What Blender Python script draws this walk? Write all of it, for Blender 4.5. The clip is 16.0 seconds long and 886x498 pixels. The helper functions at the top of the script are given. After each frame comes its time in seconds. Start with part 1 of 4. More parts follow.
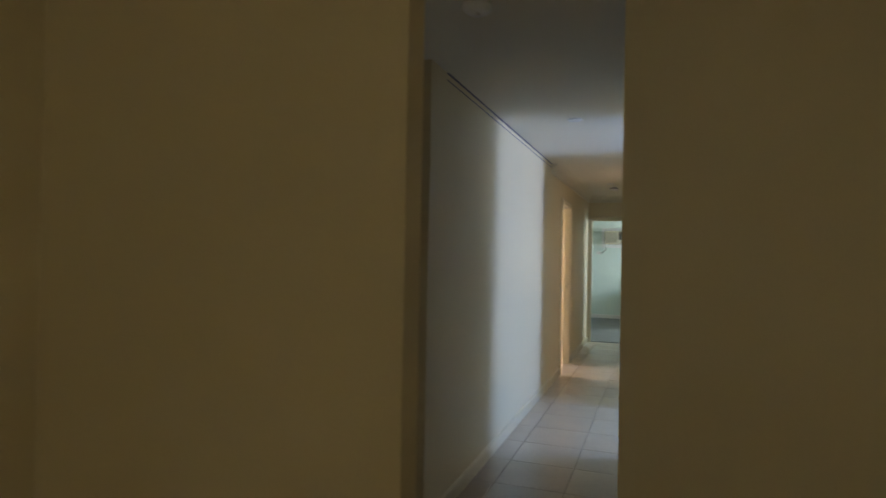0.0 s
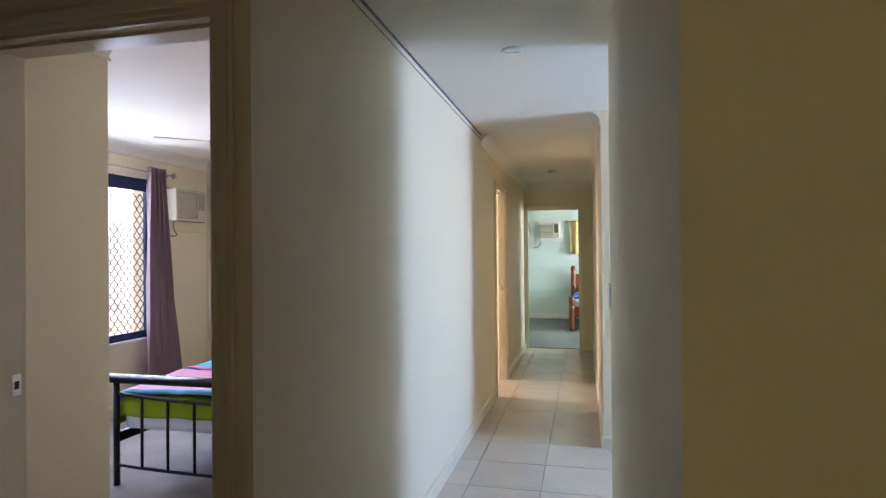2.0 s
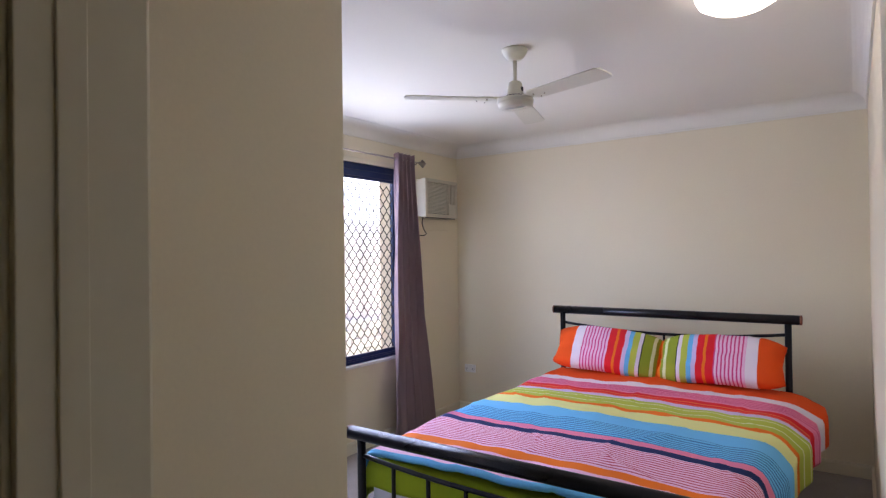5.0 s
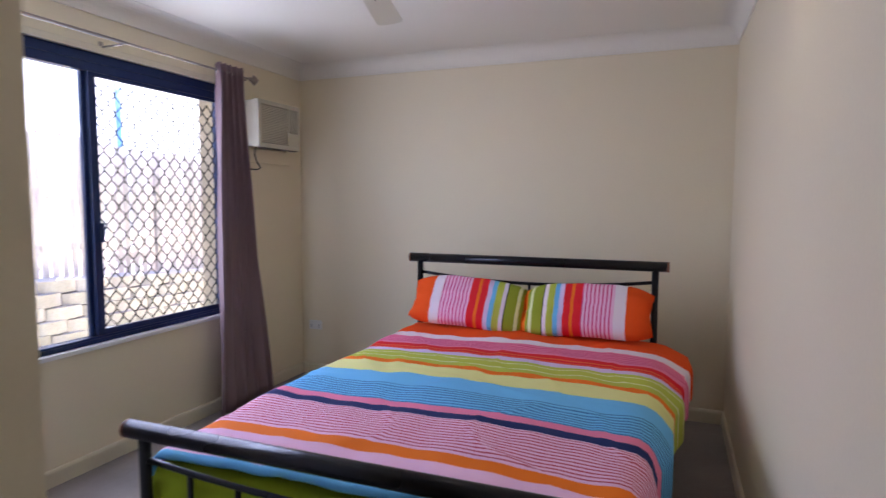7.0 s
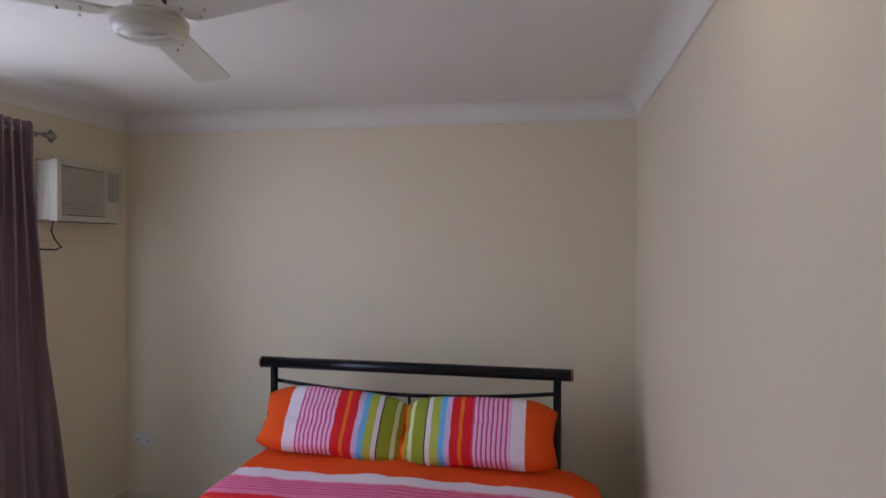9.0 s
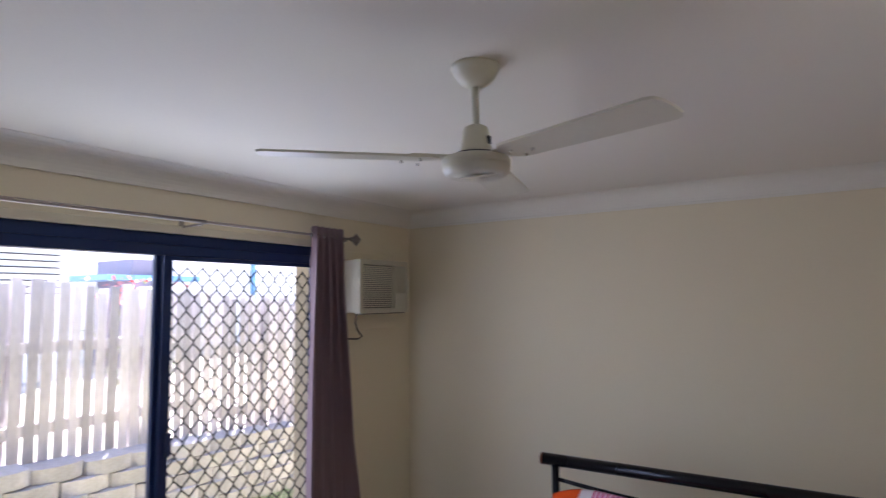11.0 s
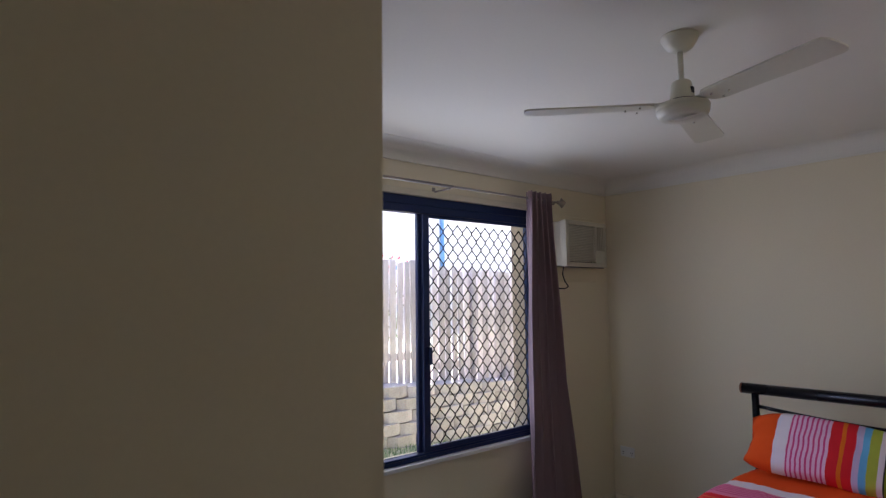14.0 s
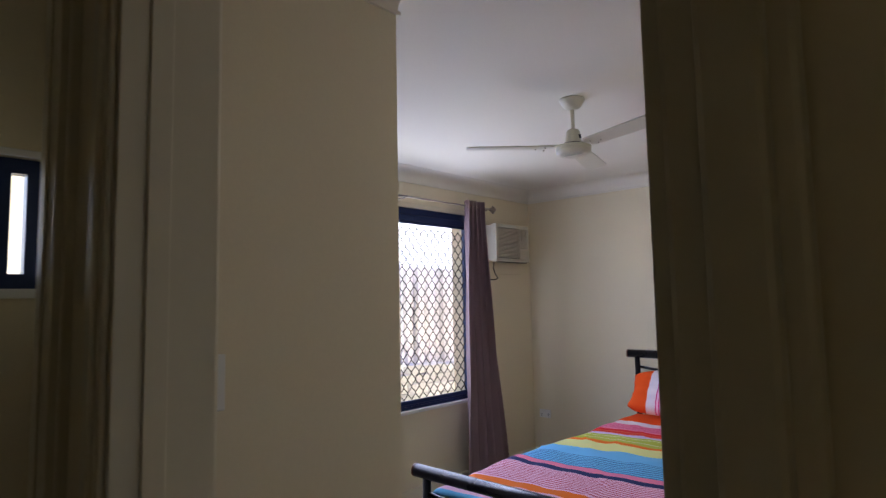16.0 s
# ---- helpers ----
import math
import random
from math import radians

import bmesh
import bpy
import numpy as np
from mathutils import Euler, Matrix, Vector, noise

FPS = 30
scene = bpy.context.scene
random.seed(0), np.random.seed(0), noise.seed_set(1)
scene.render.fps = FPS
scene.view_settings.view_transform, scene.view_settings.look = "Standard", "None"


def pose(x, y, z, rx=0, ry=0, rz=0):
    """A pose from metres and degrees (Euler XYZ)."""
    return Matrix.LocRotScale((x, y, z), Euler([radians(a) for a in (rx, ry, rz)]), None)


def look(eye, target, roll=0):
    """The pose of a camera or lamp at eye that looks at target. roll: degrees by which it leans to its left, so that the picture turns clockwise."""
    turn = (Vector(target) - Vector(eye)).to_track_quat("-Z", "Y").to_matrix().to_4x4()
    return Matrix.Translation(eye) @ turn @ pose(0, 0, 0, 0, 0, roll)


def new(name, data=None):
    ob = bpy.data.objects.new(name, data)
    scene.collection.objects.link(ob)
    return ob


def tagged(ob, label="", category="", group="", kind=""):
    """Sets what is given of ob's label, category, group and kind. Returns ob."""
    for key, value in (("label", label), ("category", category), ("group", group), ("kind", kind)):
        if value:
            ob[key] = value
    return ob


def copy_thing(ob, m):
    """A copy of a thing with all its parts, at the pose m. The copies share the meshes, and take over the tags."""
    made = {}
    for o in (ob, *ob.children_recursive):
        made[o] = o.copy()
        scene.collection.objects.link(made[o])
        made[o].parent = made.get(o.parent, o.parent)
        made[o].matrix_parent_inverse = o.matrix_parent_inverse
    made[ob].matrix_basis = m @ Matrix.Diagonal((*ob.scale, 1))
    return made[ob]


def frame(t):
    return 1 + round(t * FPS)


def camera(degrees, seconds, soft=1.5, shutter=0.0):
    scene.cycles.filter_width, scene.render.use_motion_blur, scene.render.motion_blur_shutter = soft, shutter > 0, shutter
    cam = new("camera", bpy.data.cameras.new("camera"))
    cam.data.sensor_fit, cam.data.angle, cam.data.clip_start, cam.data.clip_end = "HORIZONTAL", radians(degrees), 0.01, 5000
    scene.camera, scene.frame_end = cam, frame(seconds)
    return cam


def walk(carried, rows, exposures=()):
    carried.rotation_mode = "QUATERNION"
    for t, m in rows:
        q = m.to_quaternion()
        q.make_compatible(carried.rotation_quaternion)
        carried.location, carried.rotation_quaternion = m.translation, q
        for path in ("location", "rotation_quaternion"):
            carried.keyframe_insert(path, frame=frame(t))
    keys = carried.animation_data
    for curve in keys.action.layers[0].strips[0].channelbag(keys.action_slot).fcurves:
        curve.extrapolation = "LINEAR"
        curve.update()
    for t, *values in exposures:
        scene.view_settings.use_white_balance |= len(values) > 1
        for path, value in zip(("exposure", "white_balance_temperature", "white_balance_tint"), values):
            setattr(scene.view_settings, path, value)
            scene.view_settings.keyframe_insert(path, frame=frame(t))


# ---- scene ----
cam = camera(73.8, 16.0, soft=1.3, shutter=0.4)
PATH = [
    (0, (0.552, 0.261, 1.426), (-0.134, 2.139, 1.44), 1.1),
    (0.5, (0.539, 0.617, 1.388), (0.046, 2.556, 1.401), 1.0),
    (1, (0.518, 0.994, 1.392), (0.072, 2.944, 1.413), -0.1),
    (1.5, (0.413, 1.345, 1.408), (-0.037, 3.294, 1.427), -0.5),
    (2, (0.308, 1.648, 1.404), (-0.158, 3.593, 1.417), -0.5),
    (2.5, (0.171, 1.983, 1.426), (-0.475, 3.876, 1.442), -0.8),
    (3, (-0.031, 2.204, 1.416), (-0.938, 3.986, 1.442), -1.0),
    (3.5, (-0.238, 2.373, 1.442), (-1.316, 4.057, 1.462), -0.9),
    (3.7, (-0.33, 2.46, 1.452), (-1.49, 4.088, 1.469), -1.1),
    (5.8, (-0.812, 2.908, 1.403), (-1.915, 4.576, 1.415), 0.3),
    (6, (-0.844, 2.956, 1.368), (-1.874, 4.671, 1.367), 0.2),
    (6.5, (-0.906, 3.149, 1.365), (-1.812, 4.927, 1.227), 0.2),
    (7, (-0.953, 3.35, 1.377), (-1.675, 5.208, 1.217), 0.2),
    (7.5, (-1.005, 3.541, 1.384), (-1.523, 5.468, 1.235), 0.2),
    (8, (-0.982, 3.784, 1.461), (-1.363, 5.741, 1.308), -0.0),
    (8.2, (-0.99, 3.867, 1.487), (-1.337, 5.832, 1.355), 0.1),
    (10.3, (-1.24, 4.065, 1.833), (-1.886, 5.954, 1.96), -0.1),
    (10.5, (-1.268, 4.051, 1.833), (-2.036, 5.892, 1.973), -0.4),
    (11, (-1.297, 4.02, 1.826), (-2.378, 5.695, 1.993), -0.5),
    (11.5, (-1.317, 4.016, 1.824), (-2.631, 5.515, 1.995), -0.7),
    (12, (-1.313, 3.973, 1.77), (-2.767, 5.334, 1.951), -0.6),
    (12.5, (-1.308, 3.881, 1.711), (-2.814, 5.185, 1.887), -0.6),
    (13, (-1.234, 3.772, 1.633), (-2.744, 5.072, 1.799), -0.6),
    (13.5, (-1.154, 3.607, 1.564), (-2.671, 4.9, 1.731), -0.4),
    (14, (-1.063, 3.411, 1.533), (-2.58, 4.703, 1.701), -0.7),
    (14.5, (-0.924, 3.16, 1.472), (-2.385, 4.515, 1.645), -0.5),
    (15, (-0.774, 2.97, 1.445), (-2.12, 4.44, 1.609), -0.5),
    (15.5, (-0.632, 2.858, 1.443), (-1.943, 4.358, 1.613), -0.9),
    (16, (-0.54, 2.75, 1.43), (-1.9, 4.207, 1.602), -1.1),
]
walk(cam, [(t, look(eye, target, roll)) for t, eye, target, roll in PATH],
     [(0.0, 3.0, 6500, 20), (1.0, 3.45, 6500, 21), (2.0, 3.65, 6500, 22), (2.5, 3.6, 6500, 22), (3.5, 3.45, 6500, 22), (6.0, 3.2, 6500, 26), (8.2, 2.75, 6500, 26), (10.3, 2.45, 6570, 22), (12.0, 2.3, 6570, 22), (14.0, 1.95, 6650, 22), (15.5, 2.35, 6680, 22), (16.0, 2.7, 6600, 22)])

# ---- world, sun and lamps ----
world = bpy.data.worlds.new("world")
scene.world = world
world.use_nodes = True
wn = world.node_tree
sky = wn.nodes.new("ShaderNodeTexSky")
sky.sky_type, sky.sun_disc = "NISHITA", False
SUN_EL, SUN_AZ = radians(60), radians(311)      # azimuth from +y, clockwise
sky.sun_elevation, sky.sun_rotation = SUN_EL, SUN_AZ
wn.links.new(sky.outputs[0], wn.nodes["Background"].inputs[0])
wn.nodes["Background"].inputs[1].default_value = 0.15


def lamp(name, kind, energy, colour, matrix, size=0.0, size_y=0.0):
    data = bpy.data.lights.new(name, kind)
    data.energy, data.color = energy, colour
    if kind == "AREA":
        data.shape, data.size, data.size_y = "RECTANGLE", size, size_y
    ob = new(name, data)
    ob.matrix_world = matrix
    return ob


sun_dir = Vector((math.sin(SUN_AZ) * math.cos(SUN_EL), math.cos(SUN_AZ) * math.cos(SUN_EL), math.sin(SUN_EL)))
sun = lamp("sun", "SUN", 5.0, (1.0, 0.95, 0.86), look(sun_dir * 20, (0, 0, 0)))
sun.data.angle = radians(0.6)
# sky light standing in each window opening; second and far room windows are assumed
lamp("window_light_bedroom", "AREA", 4.1, (0.57, 0.70, 1.0), look((-3.692, 5.525, 1.38), (0, 5.525, 1.38)), 1.7, 1.35)
lamp("window_light_lounge", "AREA", 9.2, (0.31, 0.53, 1.0), look((3.63, 5.50, 1.5), (0, 5.40, 1.5)), 0.9, 1.5)
lamp("window_light_second_room", "AREA", 7, (1.0, 0.86, 0.76), look((-4.05, 8.6, 1.5), (0, 7.7, 1.2)), 1.4, 1.2)
lamp("window_light_far_room", "AREA", 10.5, (0.70, 0.92, 0.95), look((3.18, 12.6, 1.5), (0, 12.6, 1.3)), 1.6, 1.3)
lamp("window_light_bathroom", "AREA", 0.04, (0.75, 0.87, 1.0), look((-2.405, 3.03, 1.66), (0, 3.03, 1.66)), 0.25, 0.3)
# warm fill added for the starting room, where no window is known
lamp("start_room_fill", "AREA", 0.44, (0.88, 0.80, 0.42), look((1.4, -2.19, 1.85), (1.1, 0, 1.75)), 0.55, 0.4)


# ---- materials ----
def nodes_of(name):
    m = bpy.data.materials.new(name)
    m.use_nodes = True
    t = m.node_tree
    return m, t, t.nodes["Principled BSDF"]


def surface(name, colour, rough=0.5, metal=0.0, grain=60.0, vary=0.06, blotch=1.3, bump=0.05, depth=0.002, spec=0.5, randomise=0.0, stretch=(1, 1, 1)):
    """A material with fine grain and broad blotches, in metres."""
    m, t, p = nodes_of(name)
    N, L = t.nodes.new, t.links.new
    co = N("ShaderNodeTexCoord")
    mp = N("ShaderNodeMapping")
    mp.inputs["Scale"].default_value = stretch
    L(co.outputs["Object"], mp.inputs[0])
    n1, n2 = N("ShaderNodeTexNoise"), N("ShaderNodeTexNoise")
    n1.inputs["Scale"].default_value, n1.inputs["Detail"].default_value = grain, 4
    n2.inputs["Scale"].default_value, n2.inputs["Detail"].default_value = blotch, 3
    L(mp.outputs[0], n1.inputs["Vector"])
    L(co.outputs["Object"], n2.inputs["Vector"])
    add = N("ShaderNodeMath")
    add.operation = "ADD"
    L(n1.outputs[0], add.inputs[0])
    L(n2.outputs[0], add.inputs[1])
    ramp = N("ShaderNodeMapRange")
    ramp.inputs[1].default_value, ramp.inputs[2].default_value = 0.6, 1.4
    ramp.inputs[3].default_value, ramp.inputs[4].default_value = 1 - vary, 1 + vary
    L(add.outputs[0], ramp.inputs[0])
    hsv = N("ShaderNodeHueSaturation")
    hsv.inputs["Color"].default_value = (*colour, 1)
    value = ramp.outputs[0]
    if randomise:
        info = N("ShaderNodeObjectInfo")
        r2 = N("ShaderNodeMapRange")
        r2.inputs[3].default_value, r2.inputs[4].default_value = 1 - randomise, 1 + randomise
        L(info.outputs["Random"], r2.inputs[0])
        mul = N("ShaderNodeMath")
        mul.operation = "MULTIPLY"
        L(value, mul.inputs[0])
        L(r2.outputs[0], mul.inputs[1])
        value = mul.outputs[0]
    L(value, hsv.inputs["Value"])
    L(hsv.outputs[0], p.inputs["Base Color"])
    rr = N("ShaderNodeMapRange")
    rr.inputs[3].default_value, rr.inputs[4].default_value = max(rough - 0.08, 0.02), min(rough + 0.08, 1)
    L(n2.outputs[0], rr.inputs[0])
    L(rr.outputs[0], p.inputs["Roughness"])
    p.inputs["Metallic"].default_value = metal
    p.inputs["Specular IOR Level"].default_value = spec
    if bump:
        b = N("ShaderNodeBump")
        b.inputs["Strength"].default_value, b.inputs["Distance"].default_value = bump, depth
        L(n1.outputs[0], b.inputs["Height"])
        L(b.outputs[0], p.inputs["Normal"])
    return m


def striped(name, axis, start, bands, fine=()):
    """Woven stripes along one axis. bands: (end in metres, colour). fine: (from, to, colour, period) thin lines."""
    m, t, p = nodes_of(name)
    N, L = t.nodes.new, t.links.new
    co = N("ShaderNodeTexCoord")
    wob = N("ShaderNodeTexNoise")
    wob.inputs["Scale"].default_value = 5
    L(co.outputs["Object"], wob.inputs["Vector"])
    sep = N("ShaderNodeSeparateXYZ")
    L(co.outputs["Object"], sep.inputs[0])
    w = N("ShaderNodeMath")
    w.operation, w.inputs[1].default_value = "MULTIPLY_ADD", 0.014
    L(wob.outputs[0], w.inputs[0])
    L(sep.outputs[axis], w.inputs[2])
    pos = w.outputs[0]
    length = bands[-1][0] - start
    mr = N("ShaderNodeMapRange")
    mr.inputs[1].default_value, mr.inputs[2].default_value = start + 0.007, start + length + 0.007
    L(pos, mr.inputs[0])
    ramp = N("ShaderNodeValToRGB")
    ramp.color_ramp.interpolation = "CONSTANT"
    els = ramp.color_ramp.elements
    els[0].position, els[0].color = 0, (*bands[0][1], 1)
    els.remove(els[1])
    for (end, _), (_, colour) in zip(bands[:-1], bands[1:]):
        e = els.new((end - start) / length)
        e.color = (*colour, 1)
    L(mr.outputs[0], ramp.inputs[0])
    out = ramp.outputs[0]
    for lo, hi, colour, period in fine:
        a, b, c, d = N("ShaderNodeMath"), N("ShaderNodeMath"), N("ShaderNodeMath"), N("ShaderNodeMath")
        a.operation, a.inputs[1].default_value = "GREATER_THAN", lo + 0.007
        b.operation, b.inputs[1].default_value = "LESS_THAN", hi + 0.007
        c.operation, c.inputs[1].default_value = "PINGPONG", period / 2
        d.operation, d.inputs[1].default_value = "LESS_THAN", period * 0.2
        for k in (a, b, c):
            L(pos, k.inputs[0])
        L(c.outputs[0], d.inputs[0])
        e, f = N("ShaderNodeMath"), N("ShaderNodeMath")
        e.operation = f.operation = "MULTIPLY"
        L(a.outputs[0], e.inputs[0]); L(b.outputs[0], e.inputs[1])
        L(e.outputs[0], f.inputs[0]); L(d.outputs[0], f.inputs[1])
        mix = N("ShaderNodeMix")
        mix.data_type = "RGBA"
        L(f.outputs[0], mix.inputs["Factor"])
        L(out, mix.inputs["A"])
        mix.inputs["B"].default_value = (*colour, 1)
        out = mix.outputs["Result"]
    L(out, p.inputs["Base Color"])
    p.inputs["Roughness"].default_value = 0.85
    p.inputs["Specular IOR Level"].default_value = 0.2
    weave, fold = N("ShaderNodeTexNoise"), N("ShaderNodeTexNoise")
    weave.inputs["Scale"].default_value, fold.inputs["Scale"].default_value, fold.inputs["Detail"].default_value = 400, 9, 4
    L(co.outputs["Object"], fold.inputs["Vector"])
    L(co.outputs["Object"], weave.inputs["Vector"])
    b1, b2 = N("ShaderNodeBump"), N("ShaderNodeBump")
    b1.inputs["Strength"].default_value, b1.inputs["Distance"].default_value = 0.2, 0.001
    b2.inputs["Strength"].default_value, b2.inputs["Distance"].default_value = 0.55, 0.012
    L(weave.outputs[0], b1.inputs["Height"]); L(fold.outputs[0], b2.inputs["Height"])
    L(b1.outputs[0], b2.inputs["Normal"]); L(b2.outputs[0], p.inputs["Normal"])
    return m


def glowing(name, colour, strength):
    m, t, p = nodes_of(name)
    p.inputs["Base Color"].default_value = (*colour, 1)
    p.inputs["Emission Color"].default_value = (*colour, 1)
    p.inputs["Emission Strength"].default_value = strength
    return m


def clear_glass(name):
    m, t, p = nodes_of(name)
    p.inputs["Transmission Weight"].default_value, p.inputs["Roughness"].default_value, p.inputs["IOR"].default_value = 1, 0.0, 1.05
    p.inputs["Base Color"].default_value = (0.97, 0.99, 1, 1)
    return m


M_WALL = surface("cream_wall_paint", (0.80, 0.712, 0.51), 0.55, grain=90, vary=0.025, bump=0.12, depth=0.001)
M_WALL_MINT = surface("mint_wall_paint", (0.66, 0.76, 0.70), 0.55, grain=90, vary=0.02, bump=0.1, depth=0.001)
M_CEIL = surface("white_ceiling_paint", (0.82, 0.785, 0.68), 0.8, grain=120, vary=0.02, bump=0.06, depth=0.001)
M_TRIM = surface("cream_gloss_trim", (0.75, 0.68, 0.50), 0.31, grain=40, vary=0.02, bump=0.03, depth=0.001)
M_WHITE = surface("white_gloss_paint", (0.80, 0.80, 0.78), 0.3, grain=40, vary=0.02, bump=0.02)
M_TILE = surface("beige_floor_tile", (0.62, 0.54, 0.44), 0.22, grain=25, vary=0.06, blotch=4, bump=0.03, randomise=0.05)
M_GROUT = surface("brown_grout", (0.24, 0.20, 0.16), 0.9, grain=200, vary=0.15)
M_CARPET = surface("grey_brown_carpet", (0.33, 0.295, 0.27), 0.95, grain=260, vary=0.25, blotch=3, bump=0.8, depth=0.006, spec=0.1)
M_CARPET_GREY = surface("grey_carpet", (0.27, 0.28, 0.28), 0.95, grain=260, vary=0.2, bump=0.8, depth=0.006, spec=0.1)
M_BLUE_ALU = surface("dark_navy_aluminium", (0.012, 0.032, 0.115), 0.35, 0.3, grain=80, vary=0.1, bump=0.02)
M_SCREEN = surface("black_security_mesh", (0.012, 0.012, 0.016), 0.5, 0.4, grain=80, vary=0.1)
M_STEEL = surface("black_bed_steel", (0.014, 0.014, 0.017), 0.28, 0.5, grain=60, vary=0.1, bump=0.02)
M_WOODCAP = surface("red_brown_wood_cap", (0.22, 0.075, 0.03), 0.4, grain=30, vary=0.2, stretch=(1, 1, 6))
M_CURTAIN = surface("mauve_brown_curtain", (0.245, 0.162, 0.17), 0.55, grain=350, vary=0.08, blotch=5, bump=0.25, depth=0.001, spec=0.4)
M_METAL = surface("brushed_bronze_metal", (0.34, 0.29, 0.25), 0.35, 0.85, grain=120, vary=0.1)
M_CHROME = surface("satin_chrome", (0.62, 0.61, 0.58), 0.25, 1.0, grain=80, vary=0.05, bump=0.01)
M_AC = surface("aged_cream_plastic", (0.60, 0.56, 0.43), 0.45, grain=60, vary=0.03, bump=0.03)
# dark tone that stands for shade behind slats and in vents
M_AC_DARK = surface("dark_gap_shade", (0.10, 0.09, 0.07), 0.7, vary=0.05)
M_FAN = surface("off_white_fan_enamel", (0.70, 0.67, 0.53), 0.35, grain=50, vary=0.03, bump=0.02)
M_PLASTIC = surface("white_switch_plastic", (0.80, 0.79, 0.74), 0.35, grain=50, vary=0.02, bump=0.01)
# for dark small parts, and for the shade inside holes and slots
M_DARK = surface("dark_part_and_hole_shade", (0.02, 0.02, 0.02), 0.6, vary=0.05)
M_CORD = surface("black_power_cord", (0.02, 0.018, 0.016), 0.5, vary=0.1)
M_LAMP = glowing("lit_opal_glass", (1.0, 0.96, 0.86), 0.6)
M_GLASS = clear_glass("window_glass")
M_SHEET = surface("white_bed_sheet", (0.78, 0.79, 0.82), 0.85, grain=300, vary=0.03, blotch=6, bump=0.3, depth=0.002, spec=0.2)
M_LIME = surface("lime_cotton", (0.36, 0.46, 0.02), 0.85, grain=300, vary=0.08, blotch=8, bump=0.3, depth=0.002, spec=0.2)
M_GRASS = surface("lawn_soil", (0.36, 0.37, 0.26), 0.9, grain=40, vary=0.4, blotch=2, bump=0.8, depth=0.02)
M_PAVING = surface("pale_dry_ground", (0.52, 0.50, 0.46), 0.9, grain=20, vary=0.2, blotch=1.5, bump=0.3, depth=0.01)
M_BLADE = surface("grass_blades", (0.13, 0.27, 0.10), 0.6, grain=20, vary=0.3)
M_BLOCK = surface("buff_concrete_block", (0.47, 0.465, 0.51), 0.9, grain=55, vary=0.22, blotch=6, bump=0.6, depth=0.006, randomise=0.14)
M_FENCE = surface("weathered_grey_timber", (0.64, 0.61, 0.66), 0.85, grain=30, vary=0.3, blotch=2, bump=0.5, depth=0.003, randomise=0.32, stretch=(6, 6, 0.5))
M_BRICK = surface("buff_brick", (0.44, 0.38, 0.33), 0.9, grain=60, vary=0.2, bump=0.5, depth=0.004, randomise=0.15)
M_RENDER = surface("white_rendered_wall", (0.78, 0.78, 0.76), 0.8, grain=50, vary=0.05)
M_BLUEROOF = surface("blue_metal_roof", (0.14, 0.30, 0.52), 0.4, 0.2, grain=20, vary=0.1)
M_GREYBOX = surface("grey_cladding", (0.17, 0.16, 0.23), 0.6, vary=0.1)
M_LOUVRE = surface("dark_louvre_slat", (0.03, 0.03, 0.04), 0.5, vary=0.1)
M_LEAF = surface("green_leaf", (0.09, 0.15, 0.04), 0.6, vary=0.3)
M_PETAL = surface("pink_petal", (0.82, 0.38, 0.42), 0.6, vary=0.15)
M_RED_PETAL = surface("red_petal", (0.62, 0.05, 0.07), 0.6, vary=0.2)
M_STEM = surface("grey_green_stem", (0.16, 0.17, 0.08), 0.7, vary=0.2)
M_PURPLE = surface("purple_blind_fabric", (0.24, 0.17, 0.36), 0.8, grain=200, vary=0.06)
# beige cloth; the glow of light behind it is put into the amber
M_AMBER = surface("backlit_beige_curtain", (0.72, 0.50, 0.22), 0.8, grain=200, vary=0.06)
M_REDWOOD = surface("red_stained_wood", (0.24, 0.06, 0.02), 0.3, grain=18, vary=0.3, stretch=(1, 1, 0.2), bump=0.05)
M_BLUECLOTH = surface("blue_cotton", (0.05, 0.20, 0.50), 0.85, vary=0.08)
M_SOFFIT = surface("white_eave_lining", (0.72, 0.72, 0.70), 0.7, vary=0.04)

ORANGE, RED, PINK, LPINK = (0.92, 0.10, 0.012), (0.84, 0.025, 0.035), (0.88, 0.24, 0.38), (0.92, 0.56, 0.74)
WHITE, LILAC, LIME, YEL = (0.87, 0.77, 0.82), (0.70, 0.56, 0.80), (0.50, 0.56, 0.08), (0.80, 0.78, 0.32)
SKYB, NAVY, ORNG2 = (0.15, 0.53, 0.84), (0.02, 0.035, 0.13), (0.92, 0.20, 0.015)
PALE, OLIVE, BLACK = (0.74, 0.76, 0.42), (0.30, 0.36, 0.03), (0.015, 0.02, 0.02)
M_DUVET = striped("striped_duvet_cotton", 1, 4.40, [
    (4.66, LIME), (4.70, WHITE), (4.745, SKYB), (4.925, LPINK), (4.99, ORNG2), (5.25, LPINK), (5.30, NAVY), (5.355, PINK),
    (5.68, SKYB), (5.85, YEL), (5.905, ORNG2), (5.955, LIME), (5.975, PALE), (6.03, LIME), (6.045, PALE), (6.08, LIME), (6.13, LILAC),
    (6.245, RED), (6.425, PINK), (6.52, WHITE), (7.2, ORANGE)],
    fine=[(4.995, 5.245, (0.58, 0.08, 0.13), 0.021), (5.36, 5.54, (0.05, 0.20, 0.45), 0.024), (6.15, 6.22, (0.90, 0.16, 0.05), 0.04), (6.27, 6.41, (0.72, 0.10, 0.24), 0.028)])


